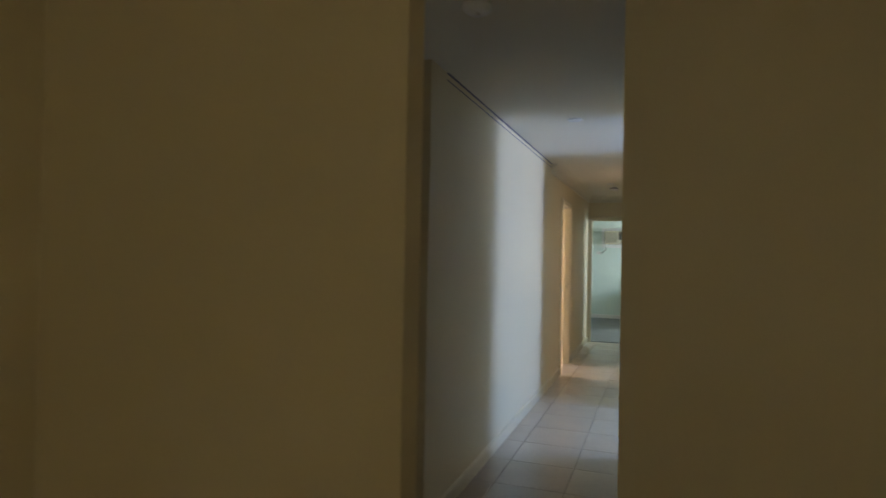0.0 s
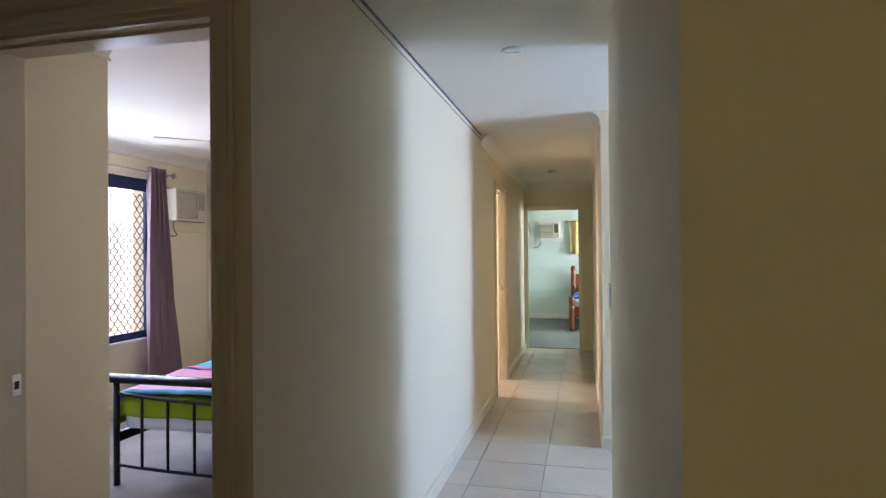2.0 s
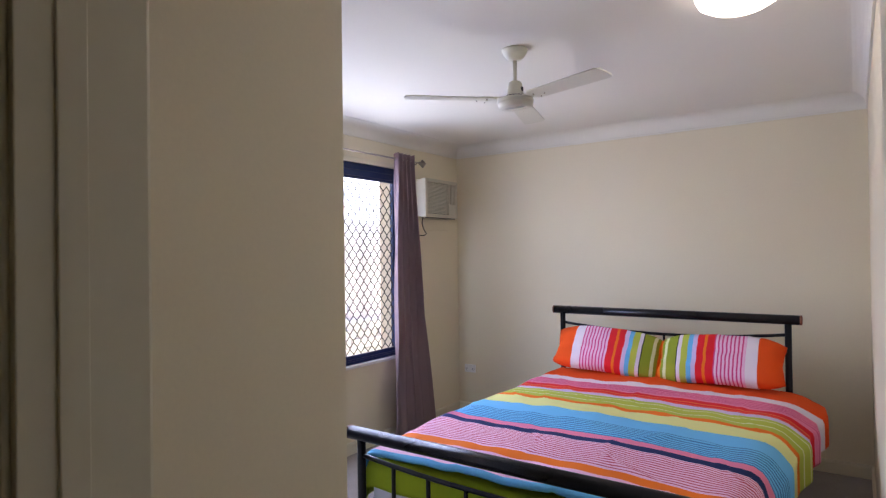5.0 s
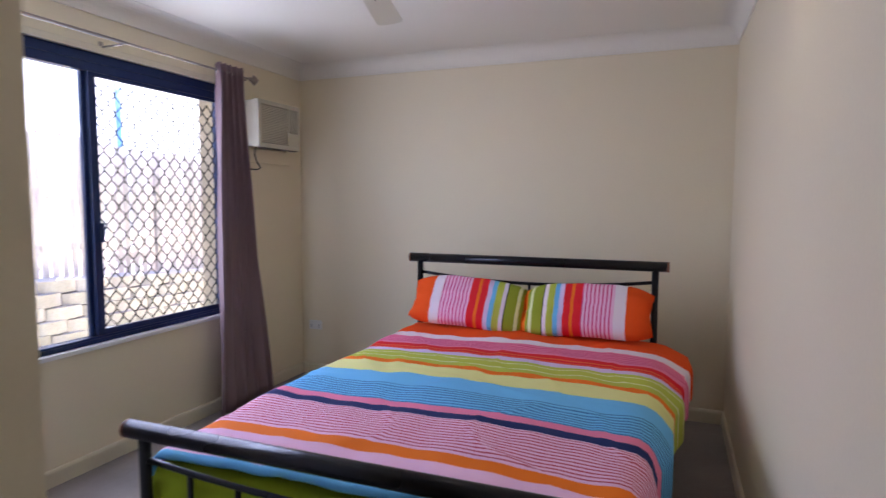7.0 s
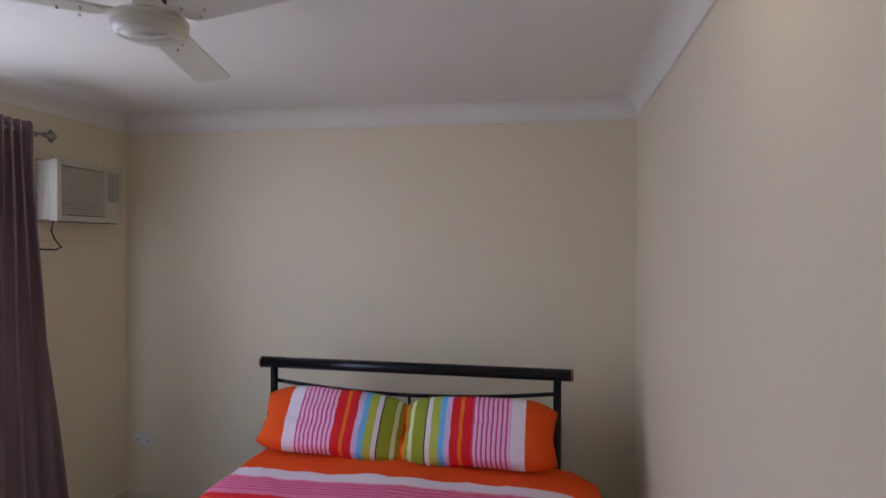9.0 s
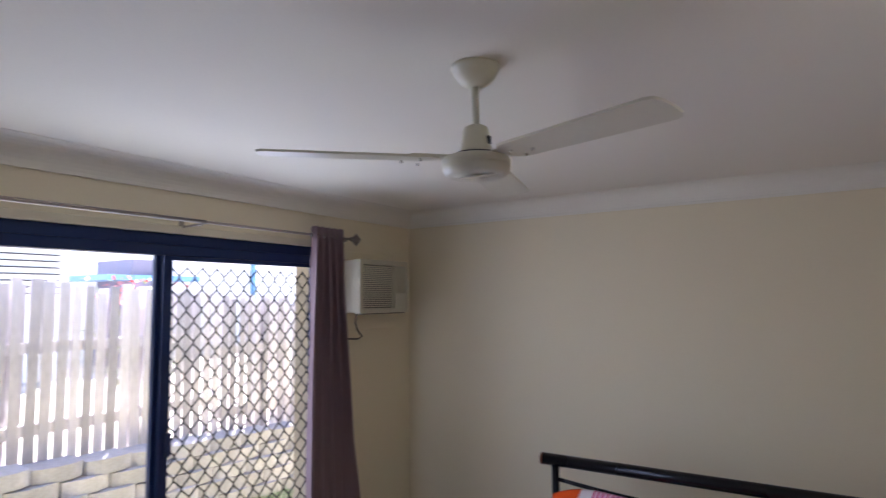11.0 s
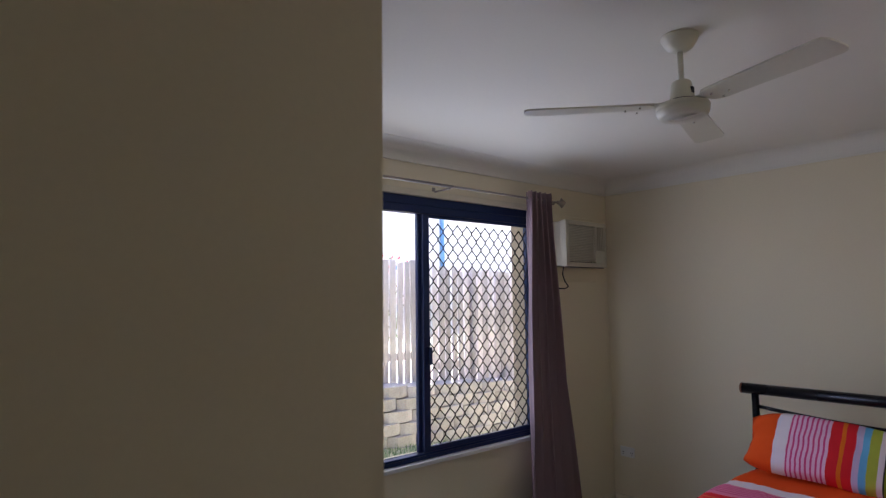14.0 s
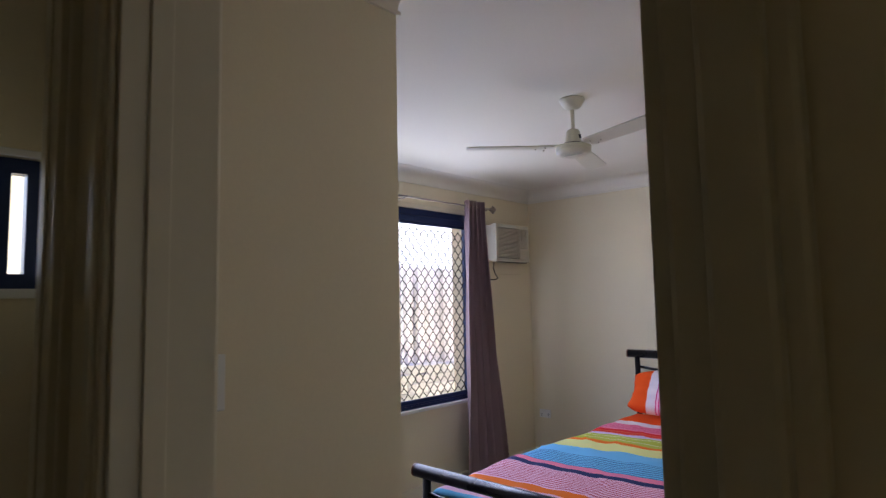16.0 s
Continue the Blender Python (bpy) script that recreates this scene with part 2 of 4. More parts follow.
def pillow_cloth(name, flip):
    seq = [(0.14, ORANGE), (0.065, WHITE), (0.175, LPINK), (0.045, RED), (0.02, ORNG2), (0.04, RED), (0.025, LILAC), (0.03, SKYB), (0.04, LIME), (0.022, WHITE), (0.006, BLACK), (0.06, OLIVE), (0.02, PALE), (0.02, OLIVE), (0.032, ORNG2)]
    seq = seq[::-1] if flip else seq
    x, bands = -0.37, []
    for w, c in seq:
        x += w
        bands.append((x, c))
    lo = (-0.165, 0.01) if not flip else (-0.01, 0.165)
    return striped(name, 0, -0.37, bands, fine=[(*lo, (0.75, 0.08, 0.25), 0.022)])


M_PILLOW_A, M_PILLOW_B = pillow_cloth("striped_pillow_cotton", False), pillow_cloth("mirrored_striped_pillow_cotton", True)


# ---- building blocks ----
def box(bm, x0, x1, y0, y1, z0, z1, bevel=0.0):
    made = bmesh.ops.create_cube(bm, size=1, matrix=Matrix.Translation(((x0 + x1) / 2, (y0 + y1) / 2, (z0 + z1) / 2)) @ Matrix.Diagonal((x1 - x0, y1 - y0, z1 - z0, 1)))
    if bevel:
        edges = list({e for v in made["verts"] for e in v.link_edges})
        bmesh.ops.bevel(bm, geom=edges, offset=bevel, segments=2, affect="EDGES", profile=0.5)
    return bm


def boxes(*rows, bevel=0.0):
    bm = bmesh.new()
    for r in rows:
        box(bm, *r, bevel=bevel)
    return bm


def tube(points, radius, sides=12, caps=True):
    """A round bar along a line of points."""
    bm = bmesh.new()
    pts = [Vector(p) for p in points]
    rings = []
    for i, p in enumerate(pts):
        d = (pts[min(i + 1, len(pts) - 1)] - pts[max(i - 1, 0)]).normalized()
        u = d.cross(Vector((0, 0, 1)))
        u = u.normalized() if u.length > 1e-3 else Vector((1, 0, 0))
        v = d.cross(u)
        r = radius[i] if isinstance(radius, (list, tuple)) else radius
        rings.append([bm.verts.new(p + r * (math.cos(2 * math.pi * k / sides) * u + math.sin(2 * math.pi * k / sides) * v)) for k in range(sides)])
    for a, b in zip(rings, rings[1:]):
        for k in range(sides):
            f = bm.faces.new((a[k], a[(k + 1) % sides], b[(k + 1) % sides], b[k]))
            f.smooth = True
    if caps:
        bm.faces.new(rings[0][::-1])
        bm.faces.new(rings[-1])
    bmesh.ops.recalc_face_normals(bm, faces=bm.faces)
    return bm


def turned(profile, sides=32, centre=(0, 0, 0)):
    """A lathe shape: profile of (radius, z)."""
    return tube([(centre[0], centre[1], centre[2] + z) for _, z in profile], [max(r, 0.0005) for r, _ in profile], sides)


def mesh_of(name, bm, material):
    me = bpy.data.meshes.new(name)
    bm.to_mesh(me)
    bm.free()
    me.materials.append(material)
    return me


def part(name, bm, material, parent, label=""):
    ob = new(name, mesh_of(name, bm, material))
    ob.parent = parent
    if label:
        ob["label"] = label
    return ob


def thing(name, label, category, group="", kind=""):
    return tagged(new(name), label, category, group, kind)


def solid(name, bm, material, label, category, group="", kind=""):
    return tagged(new(name, mesh_of(name, bm, material)), label, category, group, kind)


def structure(name, bm, material, label, category="wall"):
    return solid(name, bm, material, label, category, kind="structure")


def smooth(ob, levels=0):
    for f in ob.data.polygons:
        f.use_smooth = True
    if levels:
        ob.modifiers.new("smooth", "SUBSURF").levels = levels
        ob.modifiers["smooth"].render_levels = levels
    return ob


# ---- the plan, in metres ----
CEIL = 2.41
WX, NY, EX = -3.69, 7.30, -0.62        # bedroom: window wall, headboard wall, wall to the hall
SY, NX = 3.94, -1.83                    # wardrobe wall and entry nook wall
HL, HR, HEND = -0.545, 0.428, 10.28     # hall left, right, end
DY0, DY1 = 3.045, 3.195                  # wall with the bedroom door
DX0, DX1, DH = -1.46, -0.664, 2.05       # bedroom door opening
WY0, WY1, WZ0, WZ1 = 4.62, 6.465, 0.64, 2.12

structure("floor_hall", boxes((-2.0, 0.62, -2.2, 10.40, -0.14, -0.006)), M_GROUT, "brown grout bed beneath the hall tiles", "floor")
structure("floor_lounge", boxes((0.62, 5.0, -2.2, 10.40, -0.14, 0)), M_TILE, "beige tiled lounge floor beside the hall", "floor")
structure("floor_bedroom", boxes((WX - 0.1, EX + 0.0, SY - 0.7, NY + 0.05, -0.02, 0.006), (NX, EX, DY0 + 0.05, SY - 0.7, -0.02, 0.006)), M_CARPET, "grey-brown loop carpet in the bedroom", "floor")
structure("floor_second_room", boxes((-4.2, HL - 0.09, NY + 0.1, 10.4, -0.02, 0.002)), M_TILE, "beige floor of the second room", "floor")
structure("floor_far_room", boxes((-3.2, 3.2, 10.40, 14.4, -0.02, 0.004)), M_CARPET_GREY, "grey carpet in the far bedroom", "floor")
structure("floor_bathroom", boxes((-2.5, -2.0, 1.45, DY0 + 0.0, -0.02, 0.0)), M_TILE, "beige floor of the side room", "floor")
structure("ceiling", boxes((-4.4, 5.1, -2.3, 14.5, CEIL, CEIL + 0.12)), M_CEIL, "flat white plasterboard ceiling", "ceiling")

# bedroom walls
structure("wall_window", boxes((WX - 0.20, WX, SY - 0.7, WY0, 0, CEIL), (WX - 0.20, WX, WY1, NY + 0.1, 0, CEIL), (WX - 0.20, WX, WY0, WY1, 0, WZ0), (WX - 0.20, WX, WY0, WY1, WZ1, CEIL)), M_WALL, "cream painted wall around the bedroom window")
structure("wall_headboard", boxes((WX, EX, NY, NY + 0.09, 0, CEIL)), M_WALL, "cream painted wall behind the bed")
structure("wall_hall_left", boxes((EX, HL, DY1, 7.42, 0, CEIL), (EX, HL, 8.13, HEND, 0, CEIL), (EX, HL, 7.42, 8.13, 2.05, CEIL)), M_WALL, "cream painted wall between bedroom and hall")
structure("wall_bedroom_door", boxes((DX1, HL, DY0, DY1, 0, CEIL), (-1.75, DX0, DY0, DY1, 0, CEIL), (DX0, DX1, DY0, DY1, DH, CEIL)), M_WALL, "cream painted wall around the bedroom doorway")
structure("wall_nook", boxes((NX - 0.09, NX, DY1, SY, 0, CEIL)), M_WALL, "cream painted wall of the entry nook")
structure("wall_wardrobe", boxes((WX, NX - 0.09, SY - 0.7, SY - 0.61, 0, CEIL), (WX, NX - 0.09, SY - 0.61, SY - 0.002, 2.12, CEIL)), M_WALL, "cream wall above and behind the built-in wardrobe")
# lobby and start area
structure("wall_lobby_west", boxes((-1.75, -1.66, 1.535, 2.19, 0, CEIL), (-1.75, -1.66, 3.02, DY0, 0, CEIL), (-1.75, -1.66, 2.19, 3.02, DH, CEIL)), M_WALL, "cream painted wall around the side doorway")
structure("wall_lobby_south", boxes((-1.75, 0.03, 1.445, 1.535, 0, CEIL)), M_WALL, "cream painted wall ending at the lobby corner")
structure("wall_start_west", boxes((-1.2, -1.1, -2.2, 1.445, 0, CEIL)), M_WALL, "cream painted wall of the starting room")
# opening added for the fill lamp; the panel outside it blocks the sky
structure("wall_start_south", boxes((-1.2, 1.1, -2.3, -2.2, 0, CEIL), (1.7, 5.0, -2.3, -2.2, 0, CEIL), (1.1, 1.7, -2.3, -2.2, 0, 1.63), (1.1, 1.7, -2.3, -2.2, 2.07, CEIL), (0.8, 2.0, -2.75, -2.65, 0, CEIL)), M_WALL, "cream painted wall behind the start, opened for the fill lamp")
structure("wall_start_north", boxes((HR + 0.09, 5.0, 2.455, 2.545, 0, CEIL)), M_WALL, "cream painted wall beside the hall")
structure("wall_start_east", boxes((2.0, 2.1, -2.2, 2.455, 0, CEIL)), M_WALL, "cream painted wall of the starting room")
# hall right, lounge
structure("wall_hall_right", boxes((HR, HR + 0.09, 2.455, 4.62, 0, CEIL), (HR, HR + 0.09, 6.0, HEND, 0, CEIL)), M_WALL, "cream painted right wall of the hall")
structure("wall_lounge_north", boxes((HR + 0.09, 0.60, 6.0, 6.09, 0, CEIL), (1.35, 4.0, 6.0, 6.09, 0, CEIL), (0.60, 1.35, 6.0, 6.09, 0, 0.87), (0.60, 1.35, 6.0, 6.09, 2.06, CEIL), (0.53, 1.65, 6.26, 6.32, 0.6, CEIL)), M_WALL, "cream wall with a window niche beside the hall")
structure("wall_lounge_east", boxes((3.66, 3.78, 2.545, 5.02, 0, CEIL), (3.66, 3.78, 5.98, 6.0, 0, CEIL), (3.66, 3.78, 5.02, 5.98, 0, 0.7), (3.66, 3.78, 5.02, 5.98, 2.3, CEIL)), M_WALL, "cream lounge wall around its window")
structure("wall_hall_end", boxes((-3.3, -0.495, HEND, HEND + 0.09, 0, CEIL), (0.235, 3.3, HEND, HEND + 0.09, 0, CEIL), (-0.495, 0.235, HEND, HEND + 0.09, 2.02, CEIL)), M_WALL, "cream wall around the far doorway")
# rooms beyond
structure("wall_far_room_north", boxes((-3.3, 3.3, 14.3, 14.4, 0, CEIL)), M_WALL_MINT, "pale mint wall of the far bedroom")
structure("wall_far_room_west", boxes((-3.3, -3.2, HEND + 0.09, 14.3, 0, CEIL)), M_WALL_MINT, "pale mint side wall of the far bedroom")
structure("wall_far_room_east", boxes((3.2, 3.3, HEND + 0.09, 11.7, 0, CEIL), (3.2, 3.3, 13.5, 14.3, 0, CEIL), (3.2, 3.3, 11.7, 13.5, 0, 0.8), (3.2, 3.3, 11.7, 13.5, 2.2, CEIL)), M_WALL_MINT, "pale mint window wall of the far bedroom")
structure("wall_second_room_west", boxes((-4.2, -4.1, NY + 0.09, 7.8, 0, CEIL), (-4.2, -4.1, 9.4, HEND, 0, CEIL), (-4.2, -4.1, 7.8, 9.4, 0, 0.8), (-4.2, -4.1, 7.8, 9.4, 2.1, CEIL)), M_WALL, "cream window wall of the second room")
structure("wall_bathroom_south", boxes((-2.5, -1.75, 1.445, 1.535, 0, CEIL)), M_WALL, "cream wall of the side room")
structure("wall_bathroom_west", boxes((-2.5, -2.41, 1.535, 2.88, 0, CEIL), (-2.5, -2.41, 3.175, DY1, 0, CEIL), (-2.5, -2.41, 2.88, 3.175, 0, 1.48), (-2.5, -2.41, 2.88, 3.175, 1.83, CEIL)), M_WALL, "cream window wall of the side room")
structure("wall_bathroom_north", boxes((-2.5, NX - 0.09, DY1, DY1 + 0.03, 0, CEIL)), M_WALL, "cream wall of the side room")


def run_profile(points, profile, closed=False):
    """Sweeps a profile of (out, up) along a line on plan; out is to the left of the way."""
    bm = bmesh.new()
    pts = [Vector(p) for p in points]
    rings = []
    for i, p in enumerate(pts):
        a = (p - pts[i - 1]).normalized() if i else None
        b = (pts[i + 1] - p).normalized() if i + 1 < len(pts) else None
        na = Vector((-a.y, a.x)) if a else None
        nb = Vector((-b.y, b.x)) if b else None
        n = na if nb is None else nb if na is None else (na + nb) / (1 + na.dot(nb))
        rings.append([bm.verts.new((p.x + n.x * o, p.y + n.y * o, u)) for o, u in profile])
    for r, s in zip(rings, rings[1:]):
        for k in range(len(profile)):
            bm.faces.new((r[k], r[(k + 1) % len(profile)], s[(k + 1) % len(profile)], s[k]))
    bm.faces.new(rings[0])
    bm.faces.new(rings[-1][::-1])
    bmesh.ops.recalc_face_normals(bm, faces=bm.faces)
    return bm


COVE = [(0, CEIL - 0.104), (0.010, CEIL - 0.104), (0.010, CEIL - 0.092)] + [(0.004 + 0.086 * (1 - math.cos(a)), CEIL - 0.09 + 0.088 * math.sin(a)) for a in [k * math.pi / 16 for k in range(0, 9)]] + [(0.100, CEIL - 0.002), (0.100, CEIL), (0, CEIL)]
SKIRT = [(0, 0), (0.014, 0), (0.014, 0.075), (0.010, 0.086), (0.004, 0.09), (0, 0.09)]
structure("cornice_bedroom", run_profile([(NX, DY1), (EX, DY1), (EX, NY), (WX, NY), (WX, SY), (NX, SY), (NX, DY1 + 0.001)], COVE), M_CEIL, "white coved cornice round the bedroom ceiling", "cornice")
structure("cornice_hall_left", run_profile([(HL, HEND), (HL, 6.62)], COVE), M_CEIL, "white coved cornice along the hall", "cornice")
structure("cornice_hall_right", run_profile([(HR, 6.0), (HR, HEND), (HL, HEND)], COVE), M_CEIL, "white coved cornice along the hall end", "cornice")
structure("trim_ceiling_track", boxes((HL, HL + 0.010, 3.28, 6.6, CEIL - 0.006, CEIL - 0.001), (HL, HL + 0.004, 3.28, 6.6, CEIL - 0.041, CEIL - 0.038)), M_GREYBOX, "slim grey track along the hall ceiling edge", "track")
structure("baseboard_bedroom", run_profile([(EX, 3.98), (EX, NY), (WX, NY), (WX, SY)], SKIRT), M_TRIM, "cream gloss skirting board in the bedroom", "baseboard")
structure("baseboard_nook", run_profile([(NX, SY), (NX, DY1)], SKIRT), M_TRIM, "cream gloss skirting board in the nook", "baseboard")
structure("baseboard_hall_left", run_profile([(HL, 7.345), (HL, DY0)], SKIRT), M_TRIM, "cream gloss skirting board along the hall", "baseboard")
structure("baseboard_hall_left_far", run_profile([(HL, HEND), (HL, 8.205)], SKIRT), M_TRIM, "cream gloss skirting board near the hall end", "baseboard")
structure("baseboard_hall_right_near", run_profile([(HR + 0.3, 2.455), (HR, 2.455), (HR, 4.62), (HR + 0.09, 4.62)][::1], SKIRT), M_TRIM, "cream gloss skirting board beside the lounge opening", "baseboard")
structure("baseboard_hall_right", run_profile([(0.9, 6.0), (HR, 6.0), (HR, HEND)], SKIRT), M_TRIM, "cream gloss skirting board along the hall", "baseboard")
structure("baseboard_far_room", run_profile([(3.2, 14.3), (-3.2, 14.3)], SKIRT), M_WHITE, "white skirting board in the far bedroom", "baseboard")


# ---- doorways ----
def architrave(name, axis, plane, side, a0, a1, head, depth0, depth1, material, label):
    """Door lining and moulded architraves. axis 'y': the wall stands at y = plane. side: sign of the face with the moulding."""
    root = tagged(new(name), label, "door frame", kind="structure")
    w = 0.062

    def piece(pname, u0, u1, v0, v1, z0, z1, bevel):
        rows = (u0, u1, v0, v1, z0, z1) if axis == "y" else (v0, v1, u0, u1, z0, z1)
        part(pname, boxes(rows, bevel=bevel), material, root)
    for s in side:
        face = depth0 if s < 0 else depth1
        for step, (lo, hi) in enumerate(((0.012, 0.052), (0.0205, 0.018))):
            t = lo
            v0, v1 = (face - t, face - 0.001) if s < 0 else (face + 0.001, face + t)
            ww = w if step == 0 else 0.03
            off = 0.008 if step == 0 else 0.028
            piece("architrave", a0 - off - ww + (0.0 if step == 0 else 0.0), a0 - off, v0, v1, 0, head + off + ww, 0.004)
            piece("architrave", a1 + off, a1 + off + ww, v0, v1, 0, head + off + ww, 0.004)
            piece("head_architrave", a0 - off, a1 + off, v0, v1, head + off, head + off + ww, 0.004)
    piece("jamb", a0 - 0.018, a0 + 0.004, depth0 - 0.002, depth1 + 0.002, 0, head, 0.002)
    piece("jamb", a1 - 0.004, a1 + 0.018, depth0 - 0.002, depth1 + 0.002, 0, head, 0.002)
    piece("head_jamb", a0 - 0.018, a1 + 0.018, depth0 - 0.002, depth1 + 0.002, head - 0.004, head + 0.018, 0.002)
    m = (depth0 + depth1) / 2
    piece("door_stop", a0 + 0.003, a0 + 0.010, m - 0.035, m + 0.0, 0, head, 0.002)
    piece("door_stop", a1 - 0.008, a1 - 0.003, m - 0.035, m + 0.0, 0, head, 0.002)
    piece("door_stop", a0 + 0.012, a1 - 0.012, m - 0.035, m + 0.0, head - 0.015, head - 0.003, 0.002)
    return root


fr = architrave("door_frame_1", "y", DY0, (-1, 1), DX0, DX1, DH, DY0, DY1, M_TRIM, "cream gloss moulded frame of the bedroom doorway")
part("strike_plate", boxes((DX0 + 0.003, DX0 + 0.0065, 3.145, 3.175, 0.96, 1.03), bevel=0.0008), M_CHROME, fr, "chrome strike plate")
# dark box on the plate, drawn for the shaded latch recess
part("latch_hole_shade", boxes((DX0 + 0.005, DX0 + 0.0075, 3.152, 3.168, 0.982, 1.007)), M_DARK, fr)
fr2 = architrave("door_frame_2", "x", HL, (1,), 7.42, 8.13, 2.05, EX, HL, M_TRIM, "cream gloss moulded frame of the second doorway")
part("strike_plate", boxes((EX + 0.03, EX + 0.055, 8.1235, 8.126, 0.98, 1.05), bevel=0.0008), M_CHROME, fr2, "chrome strike plate")
fr3 = architrave("door_frame_3", "y", HEND, (-1,), -0.495, 0.235, 2.02, HEND, HEND + 0.09, M_TRIM, "cream gloss moulded frame of the far doorway")
part("strike_plate", boxes((0.2285, 0.231, HEND + 0.03, HEND + 0.055, 0.98, 1.05), bevel=0.0008), M_CHROME, fr3, "chrome strike plate")
architrave("door_frame_4", "x", -1.66, (1,), 2.19, 3.02, DH, -1.75, -1.66, M_TRIM, "cream gloss frame of the side doorway")


def lever_handle(parent, x, y, z, out):
    h = part("door_handle", tube([(x, y, z), (x + out * 0.045, y, z)], 0.009), M_CHROME, parent, "satin chrome lever handle")
    part("lever", tube([(x + out * 0.045, y + 0.006, z), (x + out * 0.048, y - 0.05, z), (x + out * 0.045, y - 0.11, z - 0.004)], [0.009, 0.008, 0.007]), M_CHROME, h)
    part("rose", tube([(x, y, z), (x + out * 0.008, y, z)], 0.026, 24), M_CHROME, h)


leaf = thing("door_1", "cream painted flush door standing open against the wall", "door", kind="structure")
part("door_leaf", boxes((DX1 + 0.012, DX1 + 0.047, DY1 + 0.025, DY1 + 0.80, 0.012, DH - 0.004), bevel=0.003), M_TRIM, leaf)
lever_handle(leaf, DX1 + 0.012, DY1 + 0.74, 1.02, -1)
for z in (0.25, 1.05, 1.82):
    part("hinge", tube([(DX1 + 0.008, DY1 + 0.022, z - 0.045), (DX1 + 0.008, DY1 + 0.022, z + 0.045)], 0.007), M_CHROME, leaf)
leaf = thing("door_4", "cream panelled side door standing open into its room", "door", kind="structure")
part("door_leaf", boxes((-2.39, -1.76, 2.09, 2.125, 0.012, DH - 0.004), bevel=0.003), M_TRIM, leaf)
h = part("door_handle", tube([(-2.33, 2.125, 1.02), (-2.33, 2.17, 1.02)], 0.009), M_CHROME, leaf, "satin chrome lever handle")
part("lever", tube([(-2.336, 2.17, 1.02), (-2.22, 2.17, 1.016)], 0.008), M_CHROME, h)
leaf = thing("door_2", "warm cream door standing open in the second room", "door", kind="structure")
part("door_leaf", boxes((EX - 0.75, EX - 0.03, 7.40, 7.435, 0.012, 2.04), bevel=0.003), M_TRIM, leaf)

# ---- bedroom window ----
win = tagged(new("window_1"), "dark navy aluminium sliding window with a diamond security screen", "window", kind="structure")
fx0, fx1 = WX - 0.075, WX - 0.015
part("window_frame", boxes((fx0, fx1, WY0, WY1, WZ1 - 0.095, WZ1), (fx0, fx1, WY0, WY1, WZ0 + 0.0, WZ0 + 0.035), (fx0, fx1, WY0, WY0 + 0.035, WZ0 + 0.035, WZ1 - 0.095), (fx0, fx1, WY1 - 0.035, WY1, WZ0 + 0.035, WZ1 - 0.095), bevel=0.003), M_BLUE_ALU, win)
part("track", boxes((fx1 - 0.004, fx1 + 0.006, WY0, WY1, WZ1 - 0.05, WZ1 - 0.044), (fx1 - 0.004, fx1 + 0.006, WY0, WY1, WZ0 + 0.018, WZ0 + 0.024)), M_BLUE_ALU, win)
s = part("fixed_sash", boxes((fx0 + 0.005, fx0 + 0.028, WY0 + 0.035, WY0 + 0.06, WZ0 + 0.035, WZ1 - 0.095), (fx0 + 0.005, fx0 + 0.028, 5.495, 5.54, WZ0 + 0.035, WZ1 - 0.095)), M_BLUE_ALU, win)
pane = part("pane", boxes((fx0 + 0.014, fx0 + 0.019, WY0 + 0.06, 5.495, WZ0 + 0.035, WZ1 - 0.095)), M_GLASS, s)
pane.visible_shadow = False
s = part("sliding_sash", boxes((fx0 + 0.032, fx0 + 0.055, 5.515, 5.56, WZ0 + 0.035, WZ1 - 0.095), (fx0 + 0.032, fx0 + 0.055, WY1 - 0.06, WY1 - 0.035, WZ0 + 0.035, WZ1 - 0.095), (fx0 + 0.032, fx0 + 0.055, 5.56, WY1 - 0.06, WZ0 + 0.035, WZ0 + 0.065), (fx0 + 0.032, fx0 + 0.055, 5.56, WY1 - 0.06, WZ1 - 0.115, WZ1 - 0.095), bevel=0.002), M_BLUE_ALU, win)
sp = part("pane", boxes((fx0 + 0.046, fx0 + 0.050, 5.56, WY1 - 0.06, WZ0 + 0.065, WZ1 - 0.115)), M_GLASS, s)
sp.visible_shadow = False
part("latch", boxes((fx1 - 0.008, fx1 + 0.012, 5.545, 5.565, 1.16, 1.26), bevel=0.004), M_BLUE_ALU, s)
bm = bmesh.new()
PITCH, RISE = 0.078, 0.098
y0s, y1s, z0s, z1s = 5.56, WY1 - 0.06, WZ0 + 0.065, WZ1 - 0.10


def strand(bm, ya, za, yb, zb, xo):
    d = Vector((0, yb - ya, zb - za))
    n = Vector((0, -d.z, d.y)).normalized() * 0.0028
    a, b = Vector((xo, ya, za)), Vector((xo, yb, zb))
    lo = [bm.verts.new(a + n), bm.verts.new(a - n), bm.verts.new(b - n), bm.verts.new(b + n)]
    hi = [bm.verts.new(v.co + Vector((0.005, 0, 0))) for v in lo]
    bm.faces.new(hi)
    bm.faces.new(lo[::-1])
    for k in range(4):
        bm.faces.new((lo[k], lo[(k + 1) % 4], hi[(k + 1) % 4], hi[k]))


